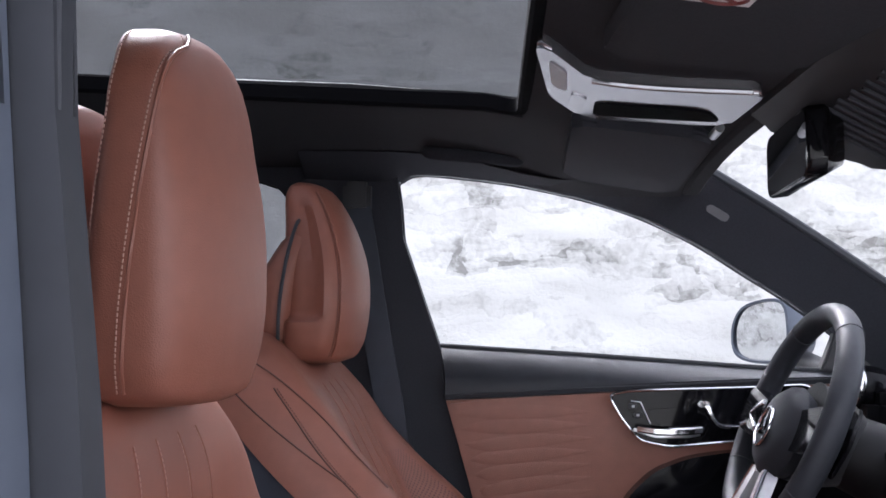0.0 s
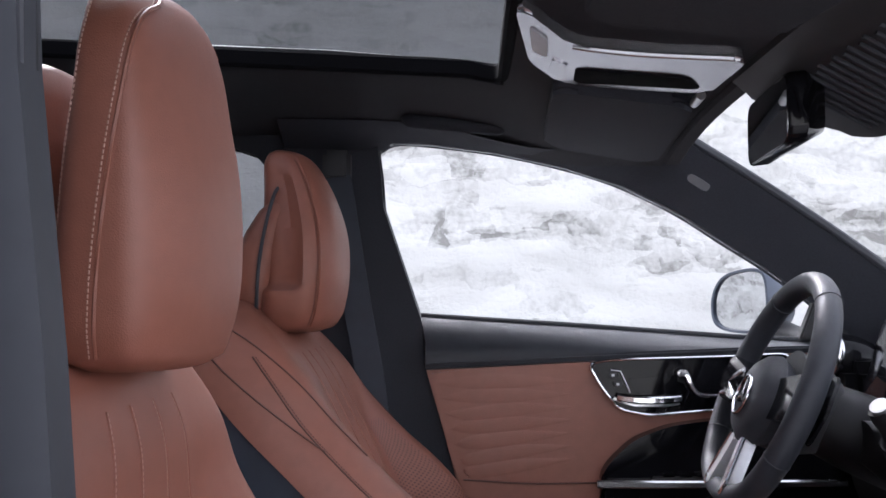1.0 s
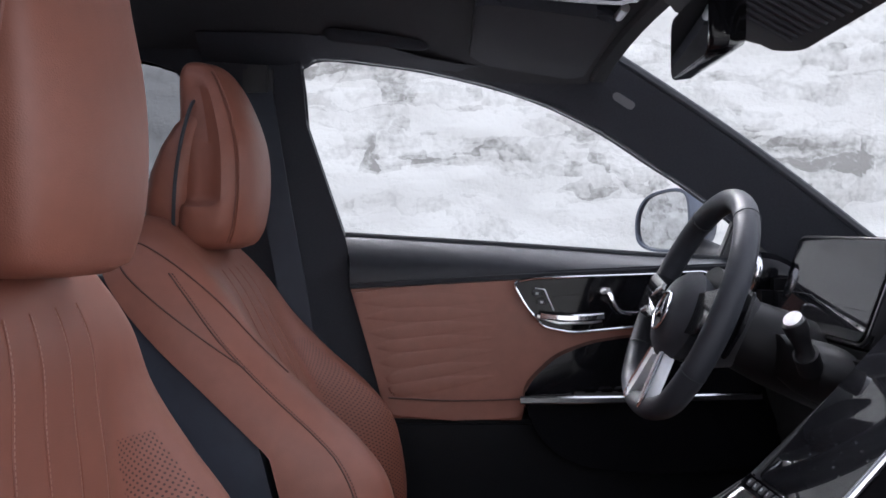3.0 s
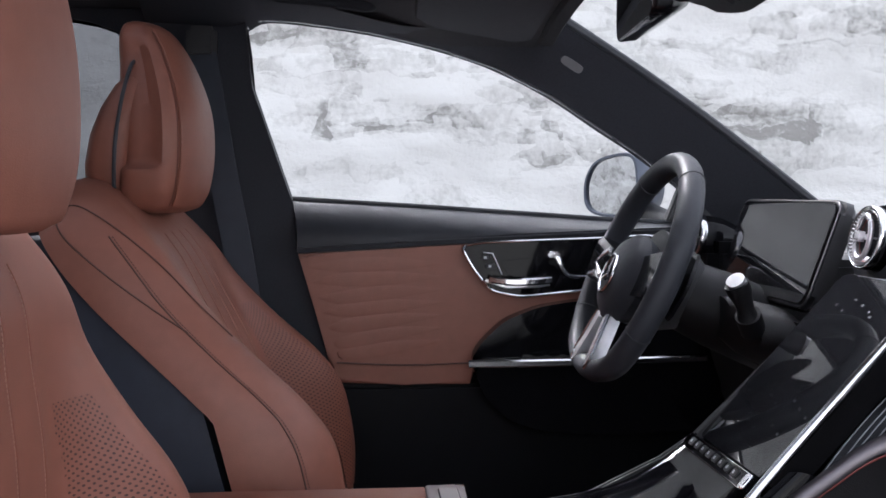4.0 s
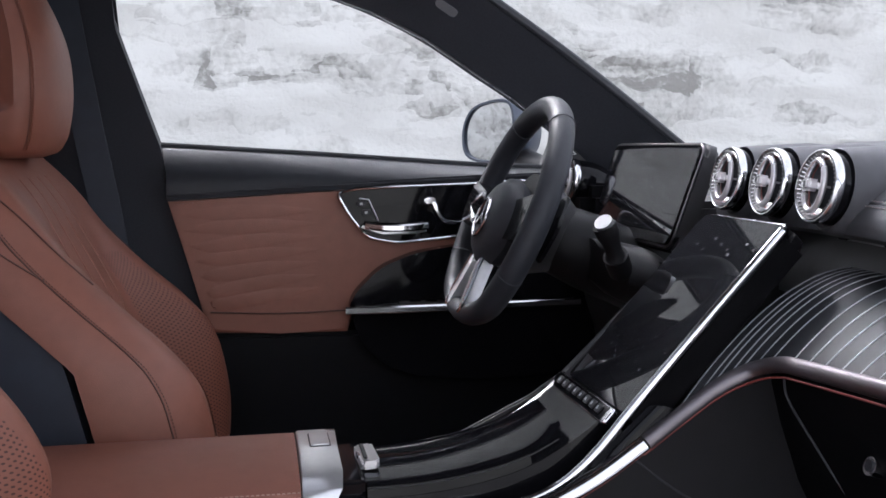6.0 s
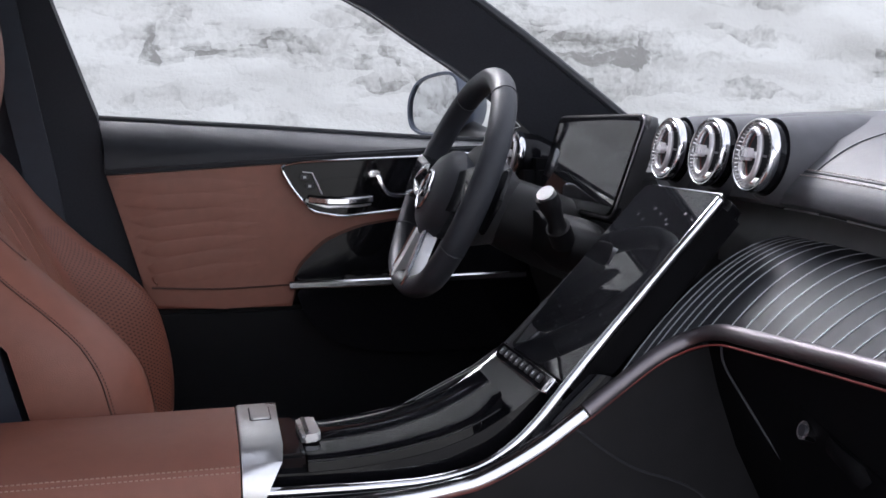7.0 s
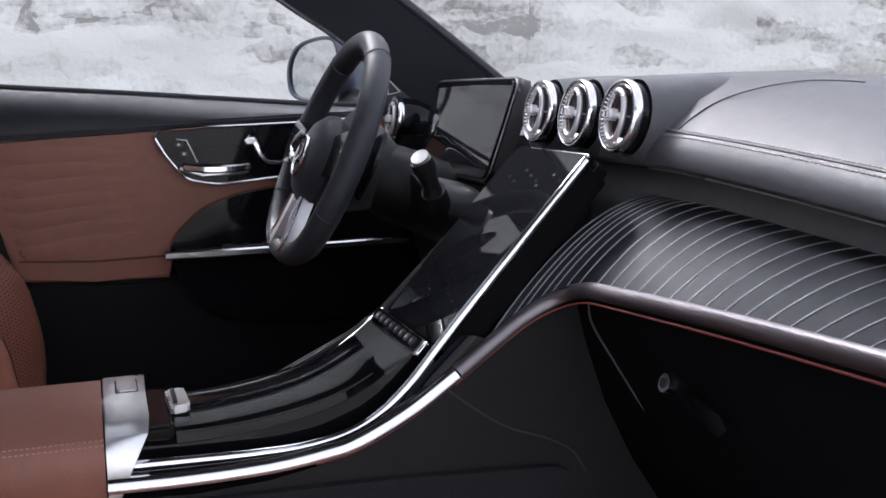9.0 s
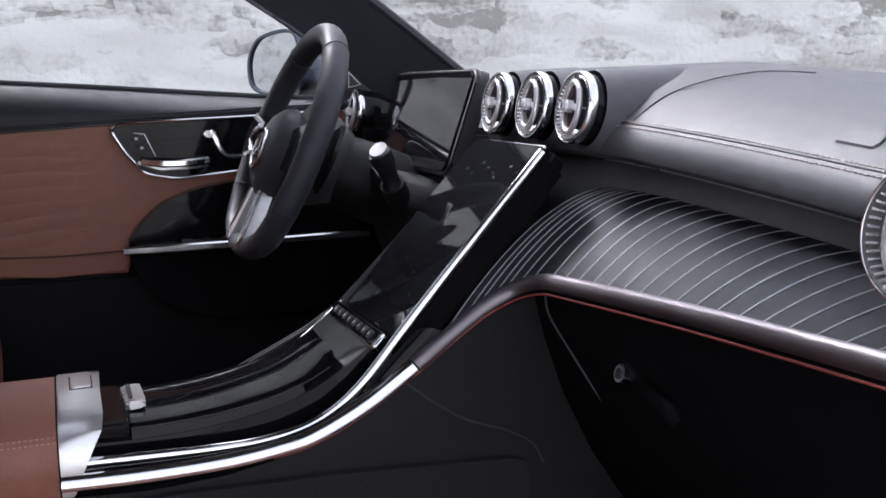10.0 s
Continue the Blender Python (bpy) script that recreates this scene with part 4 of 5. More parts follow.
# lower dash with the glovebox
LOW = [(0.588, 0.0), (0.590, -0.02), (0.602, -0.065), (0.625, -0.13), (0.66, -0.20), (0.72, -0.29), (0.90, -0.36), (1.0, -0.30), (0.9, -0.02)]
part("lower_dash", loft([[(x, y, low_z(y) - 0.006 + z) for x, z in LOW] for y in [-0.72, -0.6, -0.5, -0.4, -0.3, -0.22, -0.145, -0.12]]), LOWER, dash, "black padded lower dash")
part("driver_lower_dash", loft([[(x + 0.03, y, 0.90 + z) for x, z in LOW] for y in (0.12, 0.3, 0.5, 0.72)]), PLASTIC, dash)
part("glovebox_gap", sweep(spline([(0.588, -0.150, 0.872), (0.590, -0.155, 0.85), (0.603, -0.178, 0.815), (0.625, -0.21, 0.765), (0.66, -0.25, 0.70)], 20), circle(0.0015, 6)), RUBBER, dash)
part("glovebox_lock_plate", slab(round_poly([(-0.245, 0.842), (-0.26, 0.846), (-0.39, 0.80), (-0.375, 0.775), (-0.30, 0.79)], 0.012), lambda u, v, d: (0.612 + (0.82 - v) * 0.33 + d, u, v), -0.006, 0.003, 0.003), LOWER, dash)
part("glovebox_lock", sweep([(0.600, -0.282, 0.819), (0.612, -0.282, 0.815)], circle(0.009, 18)), CHROME, dash, "round metal lock")
part("lock_core", sweep([(0.5985, -0.282, 0.8195), (0.604, -0.282, 0.818)], circle(0.0055, 14)), RUBBER, dash)
part("glovebox_handle", sweep(spline([(0.606, -0.315, 0.815), (0.602, -0.335, 0.812), (0.604, -0.352, 0.806), (0.614, -0.360, 0.795)], 14), circle(0.004, 10, 0.009)), LOWER, dash)
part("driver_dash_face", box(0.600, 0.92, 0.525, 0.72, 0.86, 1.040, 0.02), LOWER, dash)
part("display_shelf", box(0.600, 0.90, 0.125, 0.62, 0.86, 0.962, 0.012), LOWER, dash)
part("cowl", loft([[(1.10, y, 1.078), (1.25, y, 1.07), (1.25, y, 1.02), (1.10, y, 1.03)] for y in (-0.74, 0, 0.74)]), PLASTIC, dash)


# ---------------------------------------------------------------- air vents
def vent(at, tilt_y=0.0, r=0.0405):
    v = thing("air_vent", "round chrome-ringed turbine air vent in the dash", "air vent", "dash air vents", at)
    v.rotation_euler = (0, radians(10), radians(tilt_y))

    def ringed(rad, depth, prof):
        return sweep([(depth, rad * math.cos(a), rad * math.sin(a)) for a in [2 * math.pi * i / 48 for i in range(48)]], prof, up=(1, 0, 0), closed=True)
    part("outer_ring", ringed(r * 0.935, 0.0, circle(r * 0.06, 14, r * 0.14)), CHROME, v, "polished chrome ring")
    circ = [(math.cos(2 * math.pi * i / 48), math.sin(2 * math.pi * i / 48)) for i in range(48)]
    part("barrel", loft([[(d, c * rr, s * rr) for c, s in circ] for d, rr in ((0.022, r * 0.6), (0.0, r * 0.93), (0.006, r * 0.95), (0.020, r * 0.97), (0.034, r * 0.97), (0.06, r * 0.8))], True, False), PIANO, v, "gloss black barrel")
    part("collar", loft([[(d, c * rr, s * rr - dz) for c, s in circ] for d, rr, dz in ((0.018, r * 1.01, 0.0), (0.013, r * 1.05, 0.0), (0.018, r * 1.12, 0.001), (0.030, r * 1.19, 0.001), (0.10, r * 1.22, -0.013), (0.19, r * 1.2, -0.022))], True, False), DASH_LEATHER, v, "leather collar")
    bowl_m = bpy.data.materials.get("pale_satin_metal") or material("pale_satin_metal", (0.60, 0.59, 0.61), 0.28, 0.75, vary=0.05)
    part("bowl", loft([[(d, c * rr, s * rr) for c, s in circ] for d, rr in ((-0.006, r * 0.88), (0.002, r * 0.80), (0.010, r * 0.62), (0.014, r * 0.45))], True, False), bpy.data.materials.get("grey_vent_bowl") or material("grey_vent_bowl", (0.15, 0.145, 0.15), 0.3, 0.5, vary=0.05), v, "grey ribbed bowl")
    for i in range(44):
        a = 2 * math.pi * i / 44
        part("rib", sweep([(-0.005, r * 0.85 * math.cos(a), r * 0.85 * math.sin(a)), (0.001, r * 0.77 * math.cos(a), r * 0.77 * math.sin(a))], bar(0.0016, 0.0018)), bowl_m, v)
    ov = [(0.42 * r * math.cos(a), 0.66 * r * math.sin(a)) for a in [2 * math.pi * i / 40 for i in range(40)]]
    part("core", loft([[(d, c * k, s * k) for c, s in ov] for d, k in ((-0.001, 0.86), (0.02, 0.86))]), RUBBER, v)
    part("inner_ring", sweep([(-0.006, c, s) for c, s in ov], circle(r * 0.085, 10), up=(1, 0, 0), closed=True), bowl_m, v, "oval silver ring")
    part("red_ring", sweep([(0.004, c * 1.45, s * 1.14) for c, s in ov], circle(r * 0.02, 6), up=(1, 0, 0), closed=True), RED_BROWN, v)
    part("vane", box(-0.009, 0.006, -r * 0.37, r * 0.37, -r * 0.08, r * 0.08, 0.002), bowl_m, v)
    part("knob", box(-0.018, -0.004, -r * 0.22, r * 0.22, -r * 0.16, r * 0.16, 0.003), bowl_m, v)
    part("slot", box(-0.0185, -0.014, -r * 0.06, r * 0.06, -r * 0.10, r * 0.10, 0.001), RUBBER, v)
    return v


v1 = vent((0.645, 0.099, 1.066))
for y, z in ((-0.006, 1.065), (-0.1095, 1.064)):
    copy_thing(v1, Matrix.Translation((0.645, y, z)) @ v1.rotation_euler.to_matrix().to_4x4())
left = copy_thing(v1, Matrix.Translation((0.600, 0.60, 1.046)) @ v1.rotation_euler.to_matrix().to_4x4())
for o in list(left.children):
    if o.name.startswith("collar"):
        bpy.data.objects.remove(o)
copy_thing(v1, Matrix.Translation((0.60, -0.630, 0.998)) @ v1.rotation_euler.to_matrix().to_4x4() @ Matrix.Scale(1.15, 4))

# ---------------------------------------------------------------- displays
TD = Vector((0.18, 0, 0.197)).normalized()
TN = Vector((-TD.z, 0, TD.x))
TO = Vector((0.432, 0, 0.826))


def on_tab(u, v, d):
    """u across (y), v up the slope from the lower edge, d out of the glass."""
    p = TO + TD * v + TN * d
    return (p.x, u, p.z)


tab = thing("touchscreen", "large black portrait touchscreen sloping up the console", "touchscreen")
TW0, TW1, TL = -0.106, 0.092, 0.267
part("screen_glass", slab(round_poly([(TW0, 0.004), (TW1, 0.004), (TW1, TL), (TW0, TL)], 0.012), on_tab, -0.006, 0.0, 0.0015), SCREEN, tab, "switched-off black glass")
part("back_case", slab(round_poly([(TW0 - 0.002, -0.01), (TW1 + 0.002, -0.01), (TW1 + 0.002, TL + 0.002), (TW0 - 0.002, TL + 0.002)], 0.014), on_tab, -0.034, -0.0062, 0.008), LOWER, tab)
part("screen_rim", sweep([on_tab(u, v, -0.003) for u, v in ((TW1 + 0.001, 0.0), (TW1 + 0.001, TL - 0.012), (TW1 - 0.011, TL + 0.001), (0, TL + 0.001), (TW0 + 0.011, TL + 0.001), (TW0, TL - 0.012))], circle(0.0016, 8), up=tuple(TN)), CHROME, tab, "thin chrome rim")
for i in range(26):
    u = -0.085 + 0.018 * (i % 9) + 0.004 * ((i * 7) % 3)
    v = (0.045, 0.075, 0.215)[i // 9] + 0.006 * ((i * 5) % 4)
    part("screen_icon", slab([(u, v), (u + 0.004 + 0.001 * (i % 3), v), (u + 0.004 + 0.001 * (i % 3), v + 0.003), (u, v + 0.003)], on_tab, 0.0001, 0.0003), material("dim_icon", (0.026, 0.028, 0.034), 0.25) if i == 0 else bpy.data.materials["dim_icon"], tab)
part("button_bar", slab(round_poly([(-0.094, -0.018), (0.096, -0.018), (0.096, 0.000), (-0.094, 0.000)], 0.004), on_tab, -0.012, 0.008, 0.003), PIANO, tab, "gloss black button bar")
part("button_bar_rim", sweep([on_tab(u, v, 0.006) for u, v in round_poly([(-0.094, -0.018), (0.096, -0.018), (0.096, 0.000), (-0.094, 0.000)], 0.004)], circle(0.0013, 6), up=tuple(TN), closed=True), CHROME, tab)
part("bar_end", slab(round_poly([(-0.0935, -0.018), (-0.087, -0.018), (-0.087, 0.000), (-0.0935, 0.000)], 0.002), on_tab, -0.010, 0.0088, 0.001), CHROME, tab)
for i in range(8):
    u = 0.078 - i * 0.0195
    part("button", slab(round_poly([(u, -0.013), (u - 0.013, -0.013), (u - 0.013, -0.003), (u, -0.003)], 0.002), on_tab, 0.007, 0.0098, 0.0008), PLASTIC, tab)
    part("button_icon", slab([(u - 0.003, -0.010), (u - 0.007, -0.010), (u - 0.007 + 0.002 * (i % 2), -0.006), (u - 0.003, -0.006)], on_tab, 0.0099, 0.0101), ICON, tab)

clu = thing("instrument_display", "free-standing dark driver display behind the wheel", "display")
cl_t = radians(17)


def on_clu(u, v, d):
    return (0.612 + v * math.sin(cl_t) - d * math.cos(cl_t), u, 0.962 + v * math.cos(cl_t) + d * math.sin(cl_t))


CO = [(0.203, 0.010), (0.515, 0.010), (0.515, 0.150), (0.188, 0.150)]
part("screen_glass", slab(round_poly(CO, 0.016), on_clu, 0.0, 0.006, 0.0015), SCREEN, clu, "dark glossy glass")
part("display_case", slab(round_poly([(0.197, 0.004), (0.521, 0.004), (0.521, 0.156), (0.182, 0.156)], 0.02), on_clu, -0.022, -0.0002, 0.006), PLASTIC, clu)
part("display_rim", sweep([on_clu(u, v, 0.002) for u, v in round_poly([(0.200, 0.007), (0.518, 0.007), (0.518, 0.153), (0.185, 0.153)], 0.018)], circle(0.0014, 8), up=(-1, 0, 0.3), closed=True), bpy.data.materials["satin_dark_strip"], clu, "thin dark metal rim")
part("display_foot", box(0.65, 0.76, 0.22, 0.46, 0.92, 1.03, 0.01), PLASTIC, clu)
part("lower_line", sweep([on_clu(u, v, 0.0062) for u, v in ((0.49, 0.062), (0.40, 0.062), (0.37, 0.052), (0.20, 0.052))], circle(0.0006, 5)), bpy.data.materials["dim_icon"], clu)

for i in range(16):
    u, v = 0.225 + 0.034 * (i % 8) + 0.006 * ((i * 5) % 3), (0.030, 0.078)[i // 8] + 0.008 * ((i * 7) % 3)
    w = 0.006 + 0.004 * (i % 3)
    part("display_mark", slab([(u, v), (u + w, v), (u + w, v + 0.003), (u, v + 0.003)], on_clu, 0.0061, 0.0063), bpy.data.materials["dim_icon"], clu)

# ---------------------------------------------------------------- centre console
con = thing("center_console", "gloss black centre console with chrome edges", "center console")
TOPZ = [(0.08, 0.755), (0.20, 0.752), (0.28, 0.760), (0.34, 0.776), (0.39, 0.803), (0.43, 0.832)]


def top_z(x):
    return lerp_table(TOPZ, x)[0]


UPZ = [(0.08, 0.7395), (0.18, 0.737), (0.24, 0.7355), (0.29, 0.7365), (0.337, 0.745), (0.373, 0.763), (0.404, 0.790), (0.43, 0.820)]


def edge_z(x):
    """Height of the near edge strip."""
    return lerp_table(UPZ, x)[0]


xsn = [0.08 + 0.35 * i / 28 for i in range(29)]
part("console_top", loft([[(x, -0.108, 0.60), (x, -0.108, edge_z(x) - 0.006), (x, -0.099, edge_z(x) - 0.003), (x, -0.095, edge_z(x) - 0.020), (x, -0.080, edge_z(x) - 0.020), (x, -0.076, top_z(x) - 0.006), (x, 0.07, top_z(x) - 0.006), (x, 0.090, top_z(x)), (x, 0.098, top_z(x) - 0.012), (x, 0.098, 0.6)] for x in xsn]), PIANO, con, "gloss black console surface")


def lid_sheet():
    rings = []
    for i in range(25):
        x = 0.168 + 0.215 * i / 24
        w = 1.0 - max(0.0, (i - 19) / 5) ** 2 * 0.35
        rings.append([(x, -0.075 * w, top_z(x) - 0.010), (x, -0.072 * w, top_z(x) + 0.006), (x, -0.055 * w, top_z(x) + 0.010), (x, 0.0, top_z(x) + 0.009), (x, 0.045, top_z(x) + 0.012), (x, 0.058, top_z(x) + 0.008), (x, 0.06, top_z(x) - 0.010)])
    return loft(rings)


part("storage_lid", lid_sheet(), PIANO, con, "gloss black sliding lid")
part("lid_edge", sweep([(0.168 + 0.205 * i / 24, -0.0735, top_z(0.168 + 0.205 * i / 24) + 0.0045) for i in range(25)], circle(0.0006, 6)), PLASTIC, con)
part("lid_pull", slab(round_poly([(0.166, -0.034), (0.186, -0.034), (0.184, 0.030), (0.164, 0.030)], 0.004), lambda u, v, d: (u, v, 0.763 + (u - 0.165) * 0.1 + d), 0.0, 0.009, 0.004), SATIN, con, "chrome lid pull")
part("pull_groove", box(0.169, 0.174, -0.028, 0.025, 0.7735, 0.7755, 0.001), PLASTIC, con)
part("rear_piece", box(0.135, 0.166, -0.075, 0.062, 0.74, 0.766, 0.004), PIANO, con)
UP = spline([(0.112, -0.104, 0.739), (0.18, -0.104, 0.737), (0.24, -0.104, 0.7355), (0.29, -0.104, 0.7365), (0.337, -0.104, 0.745), (0.373, -0.104, 0.763), (0.404, -0.104, 0.790), (0.436, -0.104, 0.827), (0.468, -0.105, 0.864), (0.534, -0.106, 0.938), (0.567, -0.107, 0.975), (0.606, -0.108, 1.018)], 90)
part("upper_edge_strip", sweep(UP, turned(circle(0.0030, 12, 0.0048), 26)), CHROME, con, "polished metal edge strip")

def flank(i, v):
    """The flank between the upper strip (v 0) and the lower strip (v 1), i from 0 to 1 along them."""
    lo = FLANK_LO[int(round(i * 60))]
    hi = FLANK_HI[int(round(i * 60))]
    p = hi.lerp(lo, v)
    return p + Vector((-0.003, -0.004, 0.004)) * math.sin(math.pi * v) * (0.4 + i)


FLANK_LO = spline([*[Vector(arch[k]) + Vector((0, 0.003, 0.003)) for k in range(0, 40, 8)], *[Vector(arch2[k]) + Vector((0.002, 0.003, 0.003)) for k in range(0, 25, 4)]], 61)
FLANK_HI = spline([*[Vector(UP[k]) + Vector((0.002, -0.003, -0.004)) for k in range(0, 48, 8)], Vector((0.459, -0.110, 0.838)), Vector((0.505, -0.112, 0.878)), Vector((0.565, -0.113, 0.92)), Vector((0.62, -0.114, 0.945)), Vector((0.66, -0.114, 0.955))], 61)
part("flank_panel", loft([[flank(i / 60, v / 8) for v in range(9)] + [flank(i / 60, 1) + Vector((0.01, 0.01, -0.008)), flank(i / 60, 0) + Vector((0.01, 0.012, -0.012))] for i in range(37)]), PIANO, con, "gloss black console flank")
part("lower_edge_strip", sweep(arch, turned(circle(0.0040, 14, 0.0080), 28)), CHROME, con, "wide polished metal strip")
part("lower_strip_piping", sweep([Vector(p) + Vector((0.001, -0.003, -0.0080)) for p in arch[18:]], circle(0.0008, 6)), RED_BROWN, con)
side = [(0.05, 0.715), (0.18, 0.708), (0.252, 0.712), (0.30, 0.720), (0.345, 0.733), (0.399, 0.759), (0.452, 0.790), (0.494, 0.822), (0.535, 0.852), (0.60, 0.870), (0.70, 0.870), (0.75, 0.45), (-0.35, 0.40), (-0.35, 0.72)]
part("console_side", slab(side, XZ, -0.121, -0.105, 0.003), material("black_console_leather", (0.011, 0.011, 0.0125), 0.5, vary=0.15, bump=0.3, bump_scale=800, spec=0.2), con, "black leather console side")
part("far_side", slab([(-0.35, 0.70), (0.10, 0.74), (0.20, 0.745), (0.30, 0.757), (0.39, 0.80), (0.43, 0.83), (0.6, 1.0), (0.75, 0.95), (0.75, 0.45), (-0.35, 0.4)], XZ, 0.088, 0.100, 0.003), PLASTIC, con)
part("side_seam", sweep(spline([(0.440, -0.1225, 0.785), (0.475, -0.123, 0.757), (0.51, -0.123, 0.735), (0.555, -0.123, 0.718), (0.585, -0.123, 0.70), (0.60, -0.123, 0.675)], 20), circle(0.0015, 6)), RUBBER, con)
part("side_carpet", slab(round_poly([(0.10, 0.700), (0.20, 0.704), (0.36, 0.700), (0.565, 0.688), (0.585, 0.675), (0.575, 0.60), (-0.2, 0.60), (-0.2, 0.69)], 0.012), XZ, -0.132, -0.1205, 0.004), material("dark_grey_carpet", (0.020, 0.020, 0.023), 0.9, vary=0.25, scale=400, bump=0.5, bump_scale=700, spec=0.1), con, "dark grey carpeted lower side")

rest = thing("storage_box", "brown leather armrest box with a satin metal front plate", "storage box")
AR = [(-0.118, 0.700), (-0.121, 0.735), (-0.119, 0.758), (-0.112, 0.770), (-0.085, 0.779), (-0.02, 0.785), (0.05, 0.785), (0.062, 0.780), (0.066, 0.768), (0.066, 0.70)]
part("lid", loft([[(x, y, z) for y, z in AR] for x in (-0.40, -0.3, -0.2, -0.1, 0.0, 0.06, 0.0985)]), LEATHER, rest, "brown leather lid")
for dz in (0.0, 0.005):
    part("stitching", stitches([(x, -0.1125 - 0.35 * (dz - 0.0), 0.7705 - dz * 1.0) for x in [-0.38 + 0.03 * i for i in range(17)]], 0.005, 0.0008), THREAD, rest)
bm = loft([[(x, y * 1.0, z + up_) for y, z in AR] for x, up_ in ((0.100, 0.0005), (0.102, 0.002), (0.130, 0.002))])
for v in bm.verts:
    if v.co.x > 0.12:
        v.co.x = 0.142 - 0.030 * max(0.0, (0.775 - v.co.z) / 0.06) ** 0.8 if v.co.y < 0 else 0.144
part("front_plate", bm, SATIN, rest, "satin metal plate")
part("button_gap", slab(round_poly([(0.1125, -0.0165), (0.1355, -0.0165), (0.1355, 0.0345), (0.1125, 0.0345)], 0.003), lambda u, v, d: (u, v, 0.7872 + d), -0.003, 0.0004, 0.0002), RUBBER, rest)
part("release_button", slab(round_poly([(0.114, -0.015), (0.134, -0.015), (0.134, 0.033), (0.114, 0.033)], 0.003), lambda u, v, d: (u, v, 0.7872 + d), -0.003, 0.0022, 0.001), SATIN, rest, "polished release button")

# ---------------------------------------------------------------- steering wheel
wheel = thing("steering_wheel", "black leather steering wheel with silver spokes", "steering wheel", at=(0.425, 0.37, 1.006))
tilt = math.atan2(0.40, 0.916)
wheel.rotation_euler = (0, tilt, 0)   # local z up the wheel, local -x to the driver
WR = 0.172


def rim_at(a, k=1.0):
    """a from the top, clockwise for the driver; flattened below."""
    y, z = -math.sin(a) * WR * k, math.cos(a) * WR * k
    if z < -0.13:
        z = -0.13 + (z + 0.13) * 0.6
    return (0, y, z)


part("rim", sweep([rim_at(2 * math.pi * i / 96) for i in range(96)], circle(0.0165, 16, 0.0185), up=(1, 0, 0), closed=True), LEATHER_DARK, wheel, "black leather rim")
for a in (0.62, -0.62, 2.05, -2.05):
    pt, nx_ = Vector(rim_at(a)), Vector(rim_at(a + 0.01))
    t = (nx_ - pt).normalized()
    s_ = t.cross(Vector((1, 0, 0)))
    part("rim_seam", sweep([pt + Vector((1, 0, 0)) * (0.0183 * math.cos(q)) + s_ * (0.0193 * math.sin(q)) for q in [2 * math.pi * i / 24 for i in range(24)]], circle(0.0009, 5), up=tuple(t), closed=True), RUBBER, wheel)
hub = [(0.02, 0.060), (0.0, 0.070), (-0.012, 0.066), (-0.024, 0.052), (-0.030, 0.036), (-0.031, 0.02)]
part("airbag_cover", loft([[(d, rr * 1.06 * math.cos(2 * math.pi * i / 40), -0.013 + rr * math.sin(2 * math.pi * i / 40)) for i in range(40)] for d, rr in hub]), LEATHER_DARK, wheel, "black padded hub")
part("hub_back", loft([[(d, rr * math.cos(2 * math.pi * i / 32), rr * math.sin(2 * math.pi * i / 32)) for i in range(32)] for d, rr in ((0.02, 0.075), (0.06, 0.07), (0.09, 0.055))]), PLASTIC, wheel)
em = [(-0.0325, 0.027 * math.cos(2 * math.pi * i / 36) - 0.006, -0.016 + 0.029 * math.sin(2 * math.pi * i / 36)) for i in range(36)]
part("emblem_ring", sweep(em, circle(0.0026, 8), up=(1, 0, 0), closed=True), CHROME, wheel, "plain silver ring emblem")
part("emblem_disc", loft([[(d, 0.012 * math.cos(2 * math.pi * i / 24), -0.016 + 0.012 * math.sin(2 * math.pi * i / 24)) for i in range(24)] for d in (-0.030, -0.0335)]), PIANO, wheel)
for a in (0.0, 2.094, 4.189):
    part("emblem_arm", sweep([(-0.0335, -0.006, -0.016), (-0.0335, -0.006 + 0.026 * math.sin(a), -0.016 + 0.028 * math.cos(a))], bar(0.0065, 0.003), up=(1, 0, 0), scale=lambda u: 1.0 - 0.72 * u), CHROME, wheel)
